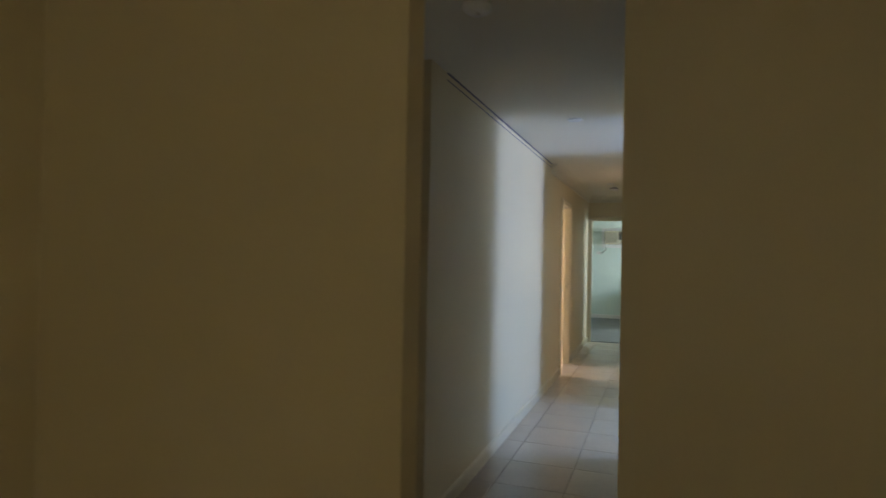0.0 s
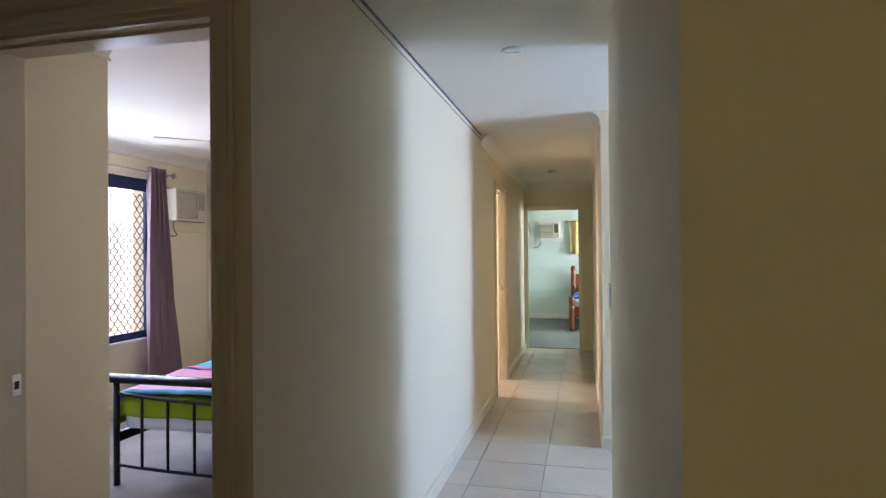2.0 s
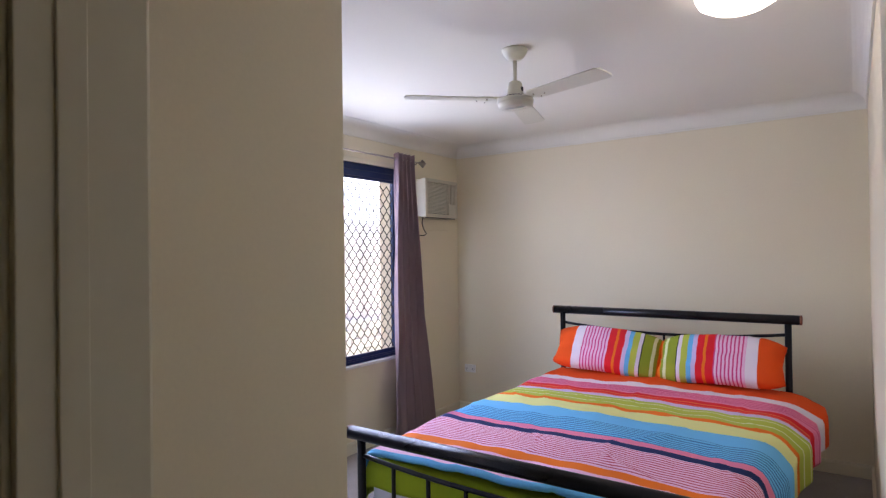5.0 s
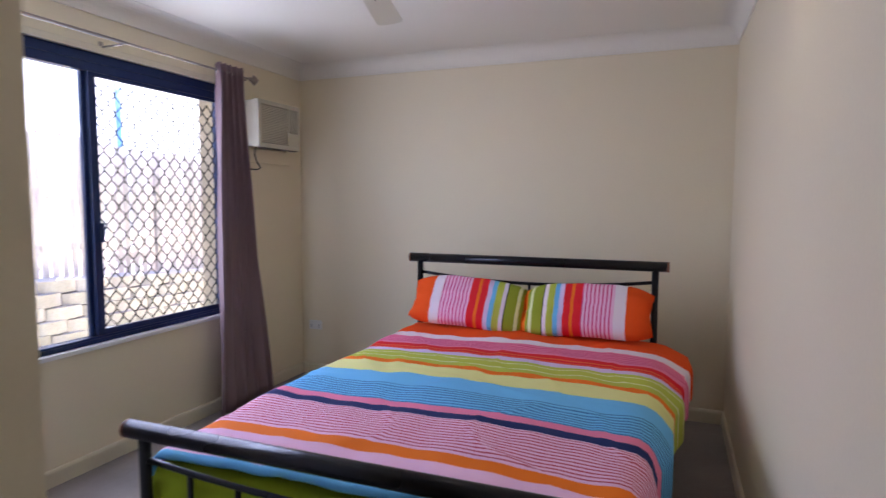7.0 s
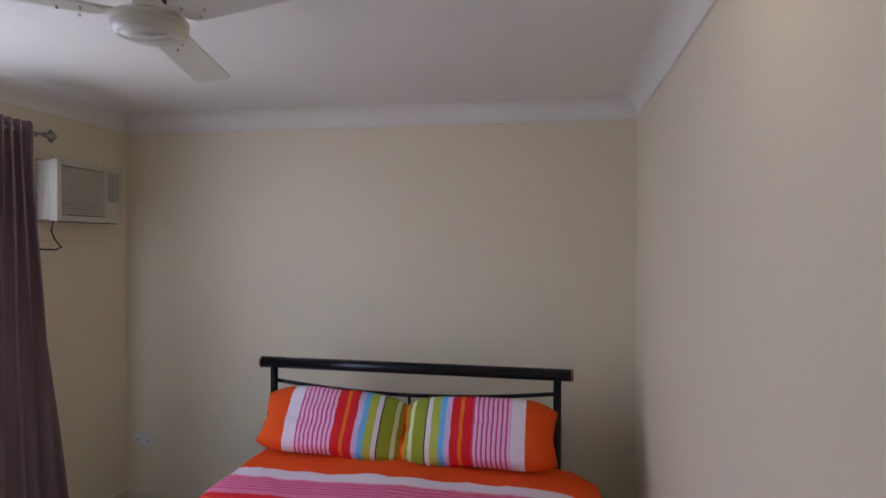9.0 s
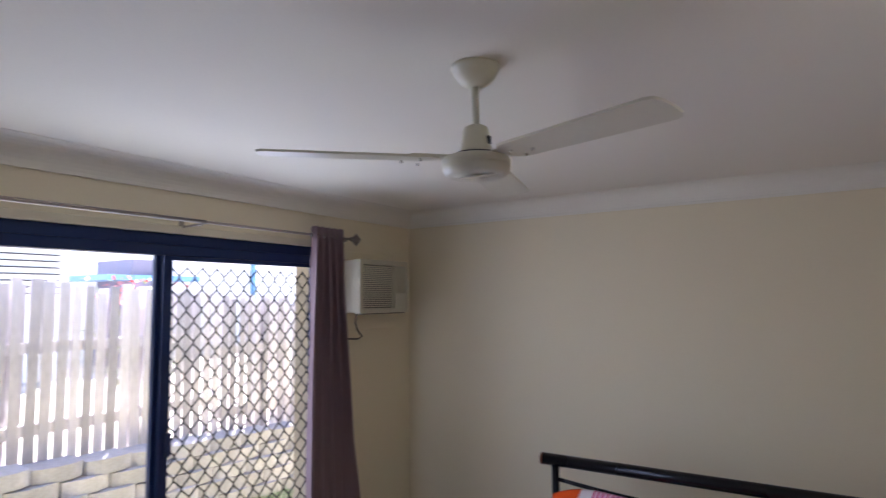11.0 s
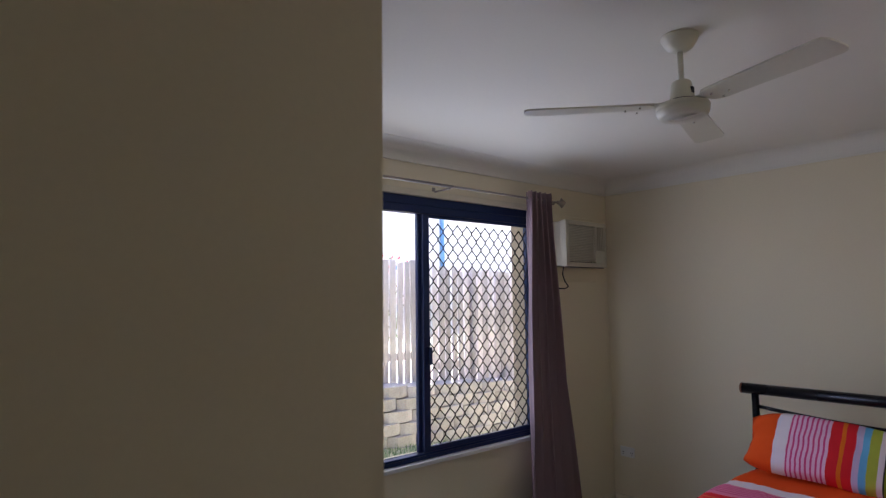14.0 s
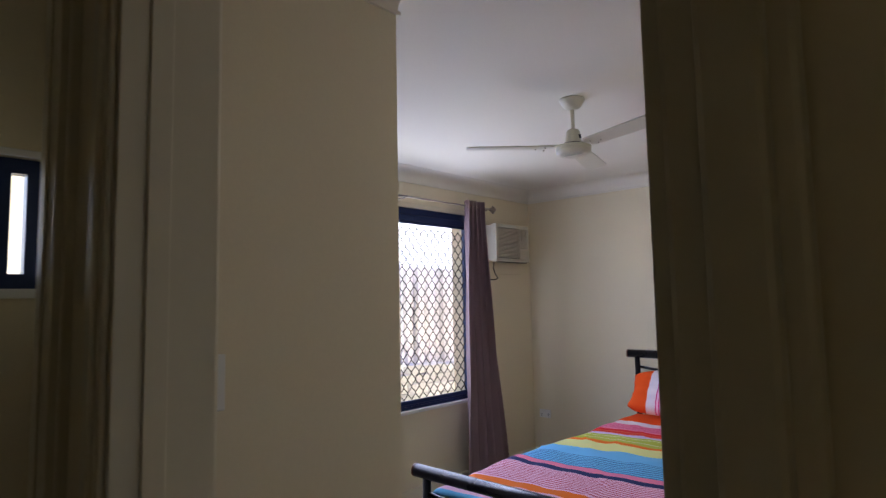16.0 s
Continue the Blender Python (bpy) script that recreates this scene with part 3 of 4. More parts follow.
cols, rows_n = int((y1s - y0s) / (PITCH / 2)) + 1, int((z1s - z0s) / RISE) + 1
for r in range(rows_n):
    for c in range(cols):
        ya, yb = y0s + c * PITCH / 2, min(y0s + (c + 1) * PITCH / 2, y1s)
        za, zb = z0s + r * RISE, min(z0s + (r + 1) * RISE, z1s)
        zm = (za + zb) / 2
        # wavy strands that touch at short upright joints
        if c % 2:
            za, zb = za + 0.5 * RISE, zb + 0.5 * RISE
        for sgn in (1, -1):
            p0, p1 = (za + RISE * 0.0, za + RISE * 0.5) if sgn > 0 else (za + RISE * 0.0, za - RISE * 0.5)
            if max(p0, p1) <= z1s and min(p0, p1) >= z0s:
                q = p0 + (p1 - p0) * 0.16
                q2 = p0 + (p1 - p0) * 0.84
                strand(bm, ya, p0, ya + (yb - ya) * 0.06, q, fx0 + 0.040)
                strand(bm, ya + (yb - ya) * 0.06, q, ya + (yb - ya) * 0.94, q2, fx0 + 0.040)
                strand(bm, ya + (yb - ya) * 0.94, q2, yb, p1, fx0 + 0.040)
tagged(part("security_mesh", bm, M_SCREEN, win, "black diamond security mesh"), kind="stuff")
part("window_sill", boxes((WX - 0.02, WX + 0.022, WY0 - 0.03, WY1 + 0.03, WZ0 - 0.022, WZ0 + 0.001), bevel=0.003), M_WHITE, win, "white painted sill")
part("head_trim", boxes((WX - 0.012, WX + 0.014, WY0 - 0.03, WY1 + 0.03, WZ1, WZ1 + 0.035), bevel=0.003), M_TRIM, win)
part("reveal", boxes((WX - 0.012, WX + 0.004, WY0 - 0.03, WY0 + 0.002, WZ0, WZ1), (WX - 0.012, WX + 0.004, WY1 - 0.002, WY1 + 0.03, WZ0, WZ1)), M_TRIM, win)

# ---- curtains ----
RODX, RODZ = WX + 0.15, 2.165
rod = thing("curtain_rod", "thin bronze curtain rod with flared finials above the window", "curtain rod")
part("rod", tube([(RODX, 4.45, RODZ), (RODX, 5.60, RODZ)], 0.0085), M_METAL, rod)
part("rod", tube([(RODX, 5.55, RODZ), (RODX, 6.53, RODZ)], 0.0065), M_METAL, rod)
for y, s in ((4.45, -1), (6.53, 1)):
    part("finial", tube([(RODX, y, RODZ), (RODX, y + s * 0.012, RODZ), (RODX, y + s * 0.02, RODZ), (RODX, y + s * 0.045, RODZ), (RODX, y + s * 0.06, RODZ), (RODX, y + s * 0.066, RODZ)], [0.012, 0.014, 0.010, 0.036, 0.028, 0.006], 4 if s > 0 else 16), M_METAL, rod)
for y in (4.52, 5.58, 6.50):
    b = part("bracket", tube([(WX + 0.001, y, RODZ - 0.012), (RODX - 0.004, y, RODZ - 0.012), (RODX, y, RODZ - 0.004)], 0.005), M_METAL, rod)
    part("screw_plate", boxes((WX, WX + 0.004, y - 0.012, y + 0.012, RODZ - 0.04, RODZ + 0.015), bevel=0.001), M_METAL, b)


def curtain(y0, y1, spread0, spread1, seed):
    """A gathered eyelet curtain from the rod to the floor; spread: its foot."""
    rnd = random.Random(seed)
    root = thing("curtain", "mauve-brown eyelet curtain drawn aside, hanging to the floor", "curtain", "window curtains")
    bm = bmesh.new()
    folds, nz, nu = 5, 26, 90
    ph = [rnd.uniform(-0.4, 0.4) for _ in range(folds * 2 + 2)]
    grid = []
    for j in range(nz):
        v = j / (nz - 1)
        z = RODZ + 0.045 - v * (RODZ + 0.045 - 0.035)
        a, b = y0 + (spread0 - y0) * v ** 1.3, y1 + (spread1 - y1) * v ** 1.3
        row = []
        for i in range(nu):
            u = i / (nu - 1)
            k = u * folds
            amp = 0.042 * (1 - 0.15 * v) + 0.014 * math.sin(3 * u + seed)
            wob = 0.35 * v * math.sin(2.2 * k + ph[int(k)] * 2)
            x = RODX + amp * math.sin(2 * math.pi * k + wob + 0.6 * v * math.sin(4 * v + seed))
            y = a + (b - a) * u + 0.008 * math.sin(4 * math.pi * k + 1.0)
            row.append(bm.verts.new((max(x, WX + 0.03) + 0.006 * math.sin(9 * v + i * 0.3), y, z)))
        grid.append(row)
    for r, s2 in zip(grid, grid[1:]):
        for i in range(nu - 1):
            bm.faces.new((r[i], r[i + 1], s2[i + 1], s2[i])).smooth = True
    ob = part("cloth", bm, M_CURTAIN, root)
    sol = ob.modifiers.new("thickness", "SOLIDIFY")
    sol.thickness = 0.003
    for k in range(folds):
        y = y0 + (y1 - y0) * (k + 0.5) / folds
        ring = tube([(RODX + 0.02 * math.cos(t) * 0.3, y + 0.021 * math.cos(t), RODZ + 0.021 * math.sin(t)) for t in [2 * math.pi * q / 16 for q in range(17)]], 0.0035, 6)
        part("eyelet", ring, M_CHROME, root)
    return root


curtain(4.55, 4.66, 4.41, 4.70, 1)
curtain(6.23, 6.46, 6.18, 6.71, 4)

# ---- wall air conditioner ----
ac = thing("air_conditioner", "cream window-type air conditioner set in the wall by the curtain", "air conditioner")
ax, ay0, ay1, az0, az1 = -3.545, 6.62, 7.085, 1.742, 2.06
part("casing", boxes((WX - 0.1, ax - 0.045, ay0 + 0.006, ay1 - 0.006, az0 + 0.006, az1 - 0.006), bevel=0.006), M_AC, ac)
part("front_panel", boxes((ax - 0.045, ax, ay0, ay0 + 0.03, az0, az1), (ax - 0.045, ax, ay1 - 0.135, ay1 - 0.122, az0, az1), (ax - 0.045, ax, ay1 - 0.02, ay1, az0, az1), (ax - 0.045, ax, ay0 + 0.03, ay1 - 0.02, az0, az0 + 0.03), (ax - 0.045, ax, ay0 + 0.03, ay1 - 0.02, az1 - 0.03, az1), (ax - 0.045, ax - 0.002, ay1 - 0.122, ay1 - 0.02, az0 + 0.03, az0 + 0.12), bevel=0.003), M_AC, ac)
# dark sheet colours in the shade behind the slats
part("grille_back", boxes((ax - 0.04, ax - 0.03, ay0 + 0.03, ay1 - 0.02, az0 + 0.03, az1 - 0.03)), M_AC_DARK, ac)
n = 22
for k in range(n):
    z = az0 + 0.04 + (az1 - az0 - 0.08) * k / (n - 1)
    part("slat", boxes((ax - 0.03, ax - 0.004, ay0 + 0.03, ay1 - 0.135, z - 0.0036, z + 0.0036)), M_AC, ac)
for k in range(5):
    y = ay1 - 0.11 + 0.021 * k
    part("vent_blade", boxes((ax - 0.03, ax - 0.004, y - 0.004, y + 0.004, az0 + 0.12, az1 - 0.03)), M_AC, ac)
rear = part("rear_casing", boxes((WX - 0.31, WX - 0.205, ay0 - 0.01, ay1, az0 - 0.03, az1 - 0.02), bevel=0.008), M_AC, ac)
for k in range(9):
    part("louvre", boxes((WX - 0.30, WX - 0.22, ay0 - 0.018, ay0 - 0.009, az0 + k * 0.03, az0 + 0.006 + k * 0.03)), M_AC_DARK, rear)
part("drip_edge", boxes((ax - 0.03, ax - 0.006, ay0 + 0.02, ay1 - 0.03, az0 - 0.006, az0 + 0.001)), M_AC_DARK, ac)
part("wall_trim", boxes((WX, WX + 0.018, ay0 - 0.05, ay1 + 0.05, az0 - 0.10, az0 - 0.002), (WX, WX + 0.018, ay0 - 0.05, ay0 - 0.001, az0, az1 + 0.05), (WX, WX + 0.018, ay1 + 0.001, ay1 + 0.05, az0, az1 + 0.05), (WX, WX + 0.018, ay0, ay1, az1 + 0.001, az1 + 0.05), bevel=0.003), M_WALL, ac)
part("power_cord", tube([(ax - 0.05, ay0 + 0.03, az0 + 0.005), (ax - 0.055, ay0 + 0.02, az0 - 0.05), (ax - 0.06, ay0 + 0.05, az0 - 0.10), (ax - 0.07, ay0 + 0.10, az0 - 0.135), (ax - 0.085, ay0 + 0.08, az0 - 0.15), (WX + 0.02, ay0 - 0.01, az0 - 0.145)], 0.0045, 8), M_CORD, ac)


def wall_plate(name, label, cat, m, w, h, switches, sockets):
    root = thing(name, label, cat)
    root.matrix_world = m
    part("plate", boxes((-w / 2, w / 2, -0.009, 0, -h / 2, h / 2), bevel=0.003), M_PLASTIC, root)
    for x, z in switches:
        part("rocker", boxes((x - 0.008, x + 0.008, -0.0125, -0.008, z - 0.013, z + 0.013), bevel=0.002), M_PLASTIC, root)
    for x, z in sockets:
        # dark boxes on the plate colour in the shade of the pin holes
        for dx, dz in ((-0.006, 0.006), (0.006, 0.006), (0, -0.008)):
            part("socket_hole_shade", boxes((x + dx - 0.0016, x + dx + 0.0016, -0.0105, -0.0085, z + dz - 0.0045, z + dz + 0.0045)), M_DARK, root)
    return root


wall_plate("power_outlet", "white double power outlet low on the wall", "power outlet", pose(-3.57, NY, 0.40), 0.115, 0.072, [(-0.02, 0.02), (0.02, 0.02)], [(-0.035, -0.008), (0.035, -0.008)])
wall_plate("power_outlet", "white double power outlet beneath the air conditioner", "power outlet", pose(WX, 6.60, 1.60, 0, 0, 90), 0.10, 0.07, [(0.02, 0.02)], [(0, -0.008)])
sw = wall_plate("light_switch", "white tall switch plate with a round dimmer knob", "light switch", pose(NX, 3.36, 1.255, 0, 0, 90), 0.075, 0.125, [], [])
part("dimmer_knob", tube([(0, -0.009, 0.028), (0, -0.022, 0.028)], [0.016, 0.014], 24), M_PLASTIC, sw)
part("dimmer_knob", tube([(0, -0.009, -0.028), (0, -0.014, -0.028)], [0.012, 0.011], 24), M_PLASTIC, sw)
wall_plate("light_switch", "grey-white switch plate beside the lounge opening", "light switch", pose(HR, 4.54, 1.20, 0, 0, -90), 0.075, 0.12, [(0, 0.025), (0, -0.025)], [])

# ---- ceiling fan and lamps ----
fan = thing("ceiling_fan", "off-white three-blade ceiling fan hanging at rest", "ceiling fan")
fxc, fyc = -2.012, 5.285
fan.location, fan.scale = (fxc, fyc, CEIL), (0.875, 0.875, 0.925)
part("canopy", turned([(0.004, 0), (0.070, 0), (0.071, -0.009), (0.067, -0.011), (0.066, -0.020), (0.061, -0.022), (0.058, -0.032), (0.048, -0.045), (0.032, -0.055), (0.022, -0.058), (0.013, -0.06)]), M_FAN, fan)
part("down_rod", turned([(0.011, -0.055), (0.011, -0.17)], 16), M_FAN, fan)
part("coupling", turned([(0.012, -0.165), (0.026, -0.167), (0.034, -0.172), (0.038, -0.182), (0.042, -0.21), (0.047, -0.236), (0.048, -0.242), (0.042, -0.244)]), M_FAN, fan)
part("motor", turned([(0.045, -0.250), (0.082, -0.252), (0.096, -0.257), (0.100, -0.264), (0.100, -0.272), (0.096, -0.275), (0.098, -0.278), (0.097, -0.288), (0.090, -0.300), (0.080, -0.306), (0.076, -0.303), (0.03, -0.306), (0.001, -0.307)]), M_FAN, fan)
# solid dark ring drawn for the shade in the slot over the motor
part("motor_gap_shade", turned([(0.05, -0.2440), (0.062, -0.2440), (0.062, -0.2535), (0.05, -0.2535)]), M_DARK, fan)
part("reverse_switch", boxes((0.036, 0.046, -0.010, 0.006, -0.222, -0.20)), M_DARK, fan)
for k, ang in enumerate((223, 342, 106)):
    bm = bmesh.new()
    prof = [(0.112, 0.030), (0.135, 0.050), (0.16, 0.055), (0.22, 0.056), (0.38, 0.060), (0.50, 0.063), (0.575, 0.064), (0.592, 0.058), (0.601, 0.044), (0.604, 0.020)]
    up, lo = [], []
    for r, w in prof:
        z = 0.006
        up.append([bm.verts.new((r, -w, z + 0.12 * w)), bm.verts.new((r, w, z - 0.12 * w))])
        lo.append([bm.verts.new((r, -w, z + 0.12 * w - 0.006)), bm.verts.new((r, w, z - 0.12 * w - 0.006))])
    for a, b, c, d in zip(up, up[1:], lo, lo[1:]):
        bm.faces.new((a[0], b[0], b[1], a[1]))
        bm.faces.new((c[1], d[1], d[0], c[0]))
        bm.faces.new((a[0], c[0], d[0], b[0]))
        bm.faces.new((a[1], b[1], d[1], c[1]))
    bm.faces.new((up[0][0], up[0][1], lo[0][1], lo[0][0]))
    bm.faces.new((up[-1][1], up[-1][0], lo[-1][0], lo[-1][1]))
    bmesh.ops.recalc_face_normals(bm, faces=bm.faces)
    bl = part("blade", bm, M_FAN, fan)
    bl.matrix_local = pose(0, 0, -0.262, 0, 0, ang)
    part("blade_iron", boxes((0.075, 0.19, -0.026, 0.026, 0.004, 0.010), bevel=0.002), M_FAN, bl)
    for px, py in ((0.165, 0.030), (0.165, -0.030), (0.215, 0)):
        part("screw", turned([(0.004, -0.012), (0.004, -0.006)], 8, (px, py, 0)), M_CHROME, bl)

oy = thing("ceiling_light", "lit round opal glass ceiling light", "ceiling light")
oy.location = (-1.03, 5.18, CEIL)
part("base", turned([(0.01, 0), (0.155, 0), (0.155, -0.012), (0.14, -0.016)]), M_WHITE, oy)
part("shade", turned([(0.148, -0.012), (0.150, -0.03), (0.138, -0.055), (0.10, -0.078), (0.05, -0.088), (0.002, -0.09)]), M_LAMP, oy, "glowing opal glass shade")
dl = thing("downlight", "small white recessed downlight in the hall ceiling", "downlight")
dl.location = (-0.03, 4.575, CEIL)
part("rim", turned([(0.03, -0.001), (0.055, -0.001), (0.055, -0.006), (0.046, -0.011), (0.03, -0.008)], 32), M_WHITE, dl)
part("lens", turned([(0.001, -0.002), (0.034, -0.002), (0.034, -0.006), (0.001, -0.0065)], 24), M_CHROME, dl)
sm = thing("smoke_alarm", "white round smoke alarm on the hall ceiling", "smoke alarm")
sm.location = (-0.065, 9.10, CEIL)
part("body", turned([(0.01, 0), (0.058, 0), (0.058, -0.018), (0.045, -0.03), (0.02, -0.034), (0.001, -0.034)]), M_WHITE, sm)
part("test_button", turned([(0.001, -0.033), (0.01, -0.034), (0.01, -0.037), (0.001, -0.037)], 12), M_PLASTIC, sm)
copy_thing(dl, pose(-0.065, 8.5, CEIL))
copy_thing(sm, pose(-0.136, 2.49, CEIL))

# ---- wardrobe ----
wr = thing("wardrobe", "white built-in wardrobe with hinged doors beside the nook", "wardrobe")
part("jamb", boxes((NX - 0.09, NX - 0.06, SY - 0.05, SY - 0.004, 0, 2.118)), M_WHITE, wr)
for k in range(3):
    a = WX + 0.03 + k * 0.57
    d = part("door", boxes((a, a + 0.562, SY - 0.03, SY - 0.010, 0.05, 2.10), bevel=0.003), M_WHITE, wr)
    part("knob", tube([(a + (0.52 if k % 2 == 0 else 0.05), SY - 0.010, 1.05), (a + (0.52 if k % 2 == 0 else 0.05), SY + 0.012, 1.05)], [0.008, 0.012], 12), M_METAL, d)
    for z in (0.3, 1.75):
        part("hinge", boxes((a - 0.004, a + 0.004, SY - 0.012, SY - 0.002, z - 0.04, z + 0.04)), M_METAL, d)
part("plinth", boxes((WX, NX - 0.09, SY - 0.06, SY - 0.035, 0, 0.048)), M_WHITE, wr)

# ---- bed ----
BX0, BX1, HBY, FBY = -2.553, -0.958, 6.87, 4.69
bed = thing("bed", "black steel double bed frame with tube headboard and footboard", "bed")


def bar_end(x0, x1, y, z, r):
    part("top_rail", tube([(x0 + 0.012, y, z), (x1 - 0.012, y, z)], r, 20), M_STEEL, bed)
    for x, s in ((x0, 1), (x1, -1)):
        part("end_cap", tube([(x, y, z), (x + s * 0.003, y, z), (x + s * 0.013, y, z)], [r * 0.75, r * 1.02, r * 1.02], 20), M_WOODCAP, bed, "red-brown wooden end cap")


def sagging(x0, x1, y, z0, sag, r, name):
    pts = [(x0 + (x1 - x0) * t / 14, y, z0 - sag * (1 - (2 * t / 14 - 1) ** 2)) for t in range(15)]
    part(name, tube(pts, r, 10), M_STEEL, bed)
    return lambda x: z0 - sag * (1 - (2 * (x - x0) / (x1 - x0) - 1) ** 2)


bar_end(BX0, BX1, HBY, 1.015, 0.029)
px0, px1 = BX0 + 0.075, BX1 - 0.075
for x in (px0, px1):
    part("post", tube([(x, HBY, 0.0), (x, HBY, 1.0)], 0.019, 14), M_STEEL, bed)
hz = sagging(px0, px1, HBY, 0.925, 0.045, 0.010, "curved_rail")
part("lower_rail", tube([(px0, HBY, 0.45), (px1, HBY, 0.45)], 0.013, 10), M_STEEL, bed)
for k in range(1, 6):
    x = px0 + (px1 - px0) * k / 6
    part("spindle", tube([(x, HBY, 0.45), (x, HBY, hz(x))], 0.008, 8), M_STEEL, bed)
bar_end(BX0, BX1, FBY, 0.655, 0.029)
for x in (px0, px1):
    part("post", tube([(x, FBY, 0.0), (x, FBY, 0.64)], 0.019, 14), M_STEEL, bed)
fz = sagging(px0, px1, FBY, 0.565, 0.035, 0.010, "curved_rail")
bz = sagging(px0, px1, FBY, 0.13, 0.02, 0.010, "lower_rail")
for k in range(1, 8):
    x = px0 + (px1 - px0) * k / 8
    part("spindle", tube([(x, FBY, bz(x)), (x, FBY, fz(x))], 0.009, 8), M_STEEL, bed)
for x in (px0 + 0.01, px1 - 0.01):
    part("side_rail", boxes((x - 0.012, x + 0.012, FBY, HBY, 0.27, 0.33), bevel=0.003), M_STEEL, bed)
for k in range(7):
    y = FBY + 0.2 + k * 0.3
    part("slat", boxes((px0, px1, y - 0.035, y + 0.035, 0.312, 0.326)), M_STEEL, bed)
mat = solid("mattress", boxes((px0 + 0.005, px1 - 0.005, FBY + 0.05, HBY - 0.03, 0.33, 0.50), bevel=0.035), M_SHEET, "white sheeted mattress on the steel bed", "mattress")


def drape(name, material, label, x0, x1, y0, y1, top, left, right, foot, lift, seed, flare=0.0):
    """A cloth over the bed: top surface with soft creases and hanging sides."""
    rnd = random.Random(seed)
    bm = bmesh.new()
    nu, nv = 96, 120
    half = (x1 - x0) / 2
    total = left + (x1 - x0) + right
    grid = []
    for j in range(nv + 1):
        v = j / nv
        yy = y0 - foot + (y1 - y0 + foot) * v
        row = []
        for i in range(nu + 1):
            s = -left + total * i / nu
            x, drop = x0 + s, 0.0
            if s < 0:
                a = min(-s / 0.06, 1.0)
                x, drop = x0 - 0.05 * math.sin(a * math.pi / 2), (0.045 * (1 - math.cos(a * math.pi / 2)) + max(-s - 0.06, 0))
            elif s > 2 * half:
                e = s - 2 * half
                a = min(e / 0.06, 1.0)
                x, drop = x1 + 0.05 * math.sin(a * math.pi / 2), (0.045 * (1 - math.cos(a * math.pi / 2)) + max(e - 0.06, 0))
            y = yy
            if yy < y0:
                e = y0 - yy
                a = min(e / 0.05, 1.0)
                y, drop = y0 - 0.03 * math.sin(a * math.pi / 2), drop + 0.03 * (1 - math.cos(a * math.pi / 2)) + max(e - 0.05, 0)
            bulge = 0.014 * math.cos((s / (2 * half) - 0.5) * math.pi) if 0 <= s <= 2 * half else 0
            n1 = noise.noise((x * 2.2 + seed, y * 2.6, 0)) * 0.012
            n2 = noise.noise((x * 8 + seed, y * 5, 3)) * 0.008 + max(0.0, 1 - abs(noise.noise((x * 2.3 + y * 1.6 + seed, y * 1.9 - x * 1.2, 5))) * 14) * 0.006
            side = 0.014 * math.sin(y * 17 + seed + 2 * math.sin(y * 5)) * min(drop / 0.15, 1)
            sx = -1 if s < half else 1
            if s > 2 * half and flare:
                e = min((s - 2 * half) / 0.12, 1.0) * flare * min(max((v - 0.05) / 0.9, 0), 1)
                x, drop = x + e, drop * (1 - 0.35 * min(v, 1))
            row.append(bm.verts.new((x + sx * side, y, top + bulge + n1 + n2 + lift(v) - drop)))
        grid.append(row)
    for a, b in zip(grid, grid[1:]):
        for i in range(nu):
            bm.faces.new((a[i], a[i + 1], b[i + 1], b[i])).smooth = True
    bmesh.ops.recalc_face_normals(bm, faces=bm.faces)
    ob = solid(name, bm, material, label, "bedding")
    sol = ob.modifiers.new("thickness", "SOLIDIFY")
    sol.thickness, sol.offset = 0.014, 1
    return ob


drape("under_blanket", M_LIME, "lime green cotton blanket hanging over the mattress", px0 + 0.03, px1 - 0.03, FBY + 0.08, HBY - 0.25, 0.508, 0.17, 0.17, 0.12, lambda v: 0, 3)
drape("duvet", M_DUVET, "brightly striped cotton duvet cover spread over the bed", px0 + 0.035, px1 - 0.035, FBY + 0.065, HBY - 0.09, 0.572, 0.16, 0.33, 0.03, lambda v: 0.014 * math.sin(v * math.pi) + 0.02 * max(0, v - 0.85) / 0.15, 7, 0.17)


def pillow(material, m, label):
    bm = bmesh.new()
    nu, nv = 26, 18
    grids = []
    for sgn in (1, -1):
        g = []
        for j in range(nv + 1):
            row = []
            for i in range(nu + 1):
                u, v = 2 * i / nu - 1, 2 * j / nv - 1
                t = max((1 - abs(u) ** 3.2) * (1 - abs(v) ** 3.2), 0) ** 0.55
                pinch = 1 - 0.06 * (1 - abs(v)) * abs(u) ** 4
                row.append(bm.verts.new((0.37 * u * pinch, 0.17 * v * (1 - 0.06 * (1 - abs(u)) * abs(v) ** 4) * (1 - 0.3 * abs(u) ** 5) - 0.02 * u * u, sgn * 0.08 * t + 0.014 * noise.noise((u * 3 + m[0][3], v * 3, sgn)) + 0.010 * noise.noise((u * 8 + v * 4, v * 5 + m[0][3], 2)) * t)))
            g.append(row)
        grids.append(g)
    for g, flip in zip(grids, (False, True)):
        for a, b in zip(g, g[1:]):
            for i in range(nu):
                q = (a[i], a[i + 1], b[i + 1], b[i])
                bm.faces.new(q[::-1] if flip else q).smooth = True
    bmesh.ops.remove_doubles(bm, verts=bm.verts, dist=0.004)
    bmesh.ops.recalc_face_normals(bm, faces=bm.faces)
    ob = solid("pillow", bm, material, label, "pillow", "bed pillows")
    ob.matrix_world = m
    return ob


pillow(M_PILLOW_A, pose(-2.10, 6.76, 0.762, 58, 4, 3), "striped cotton pillow with orange end against the headboard")
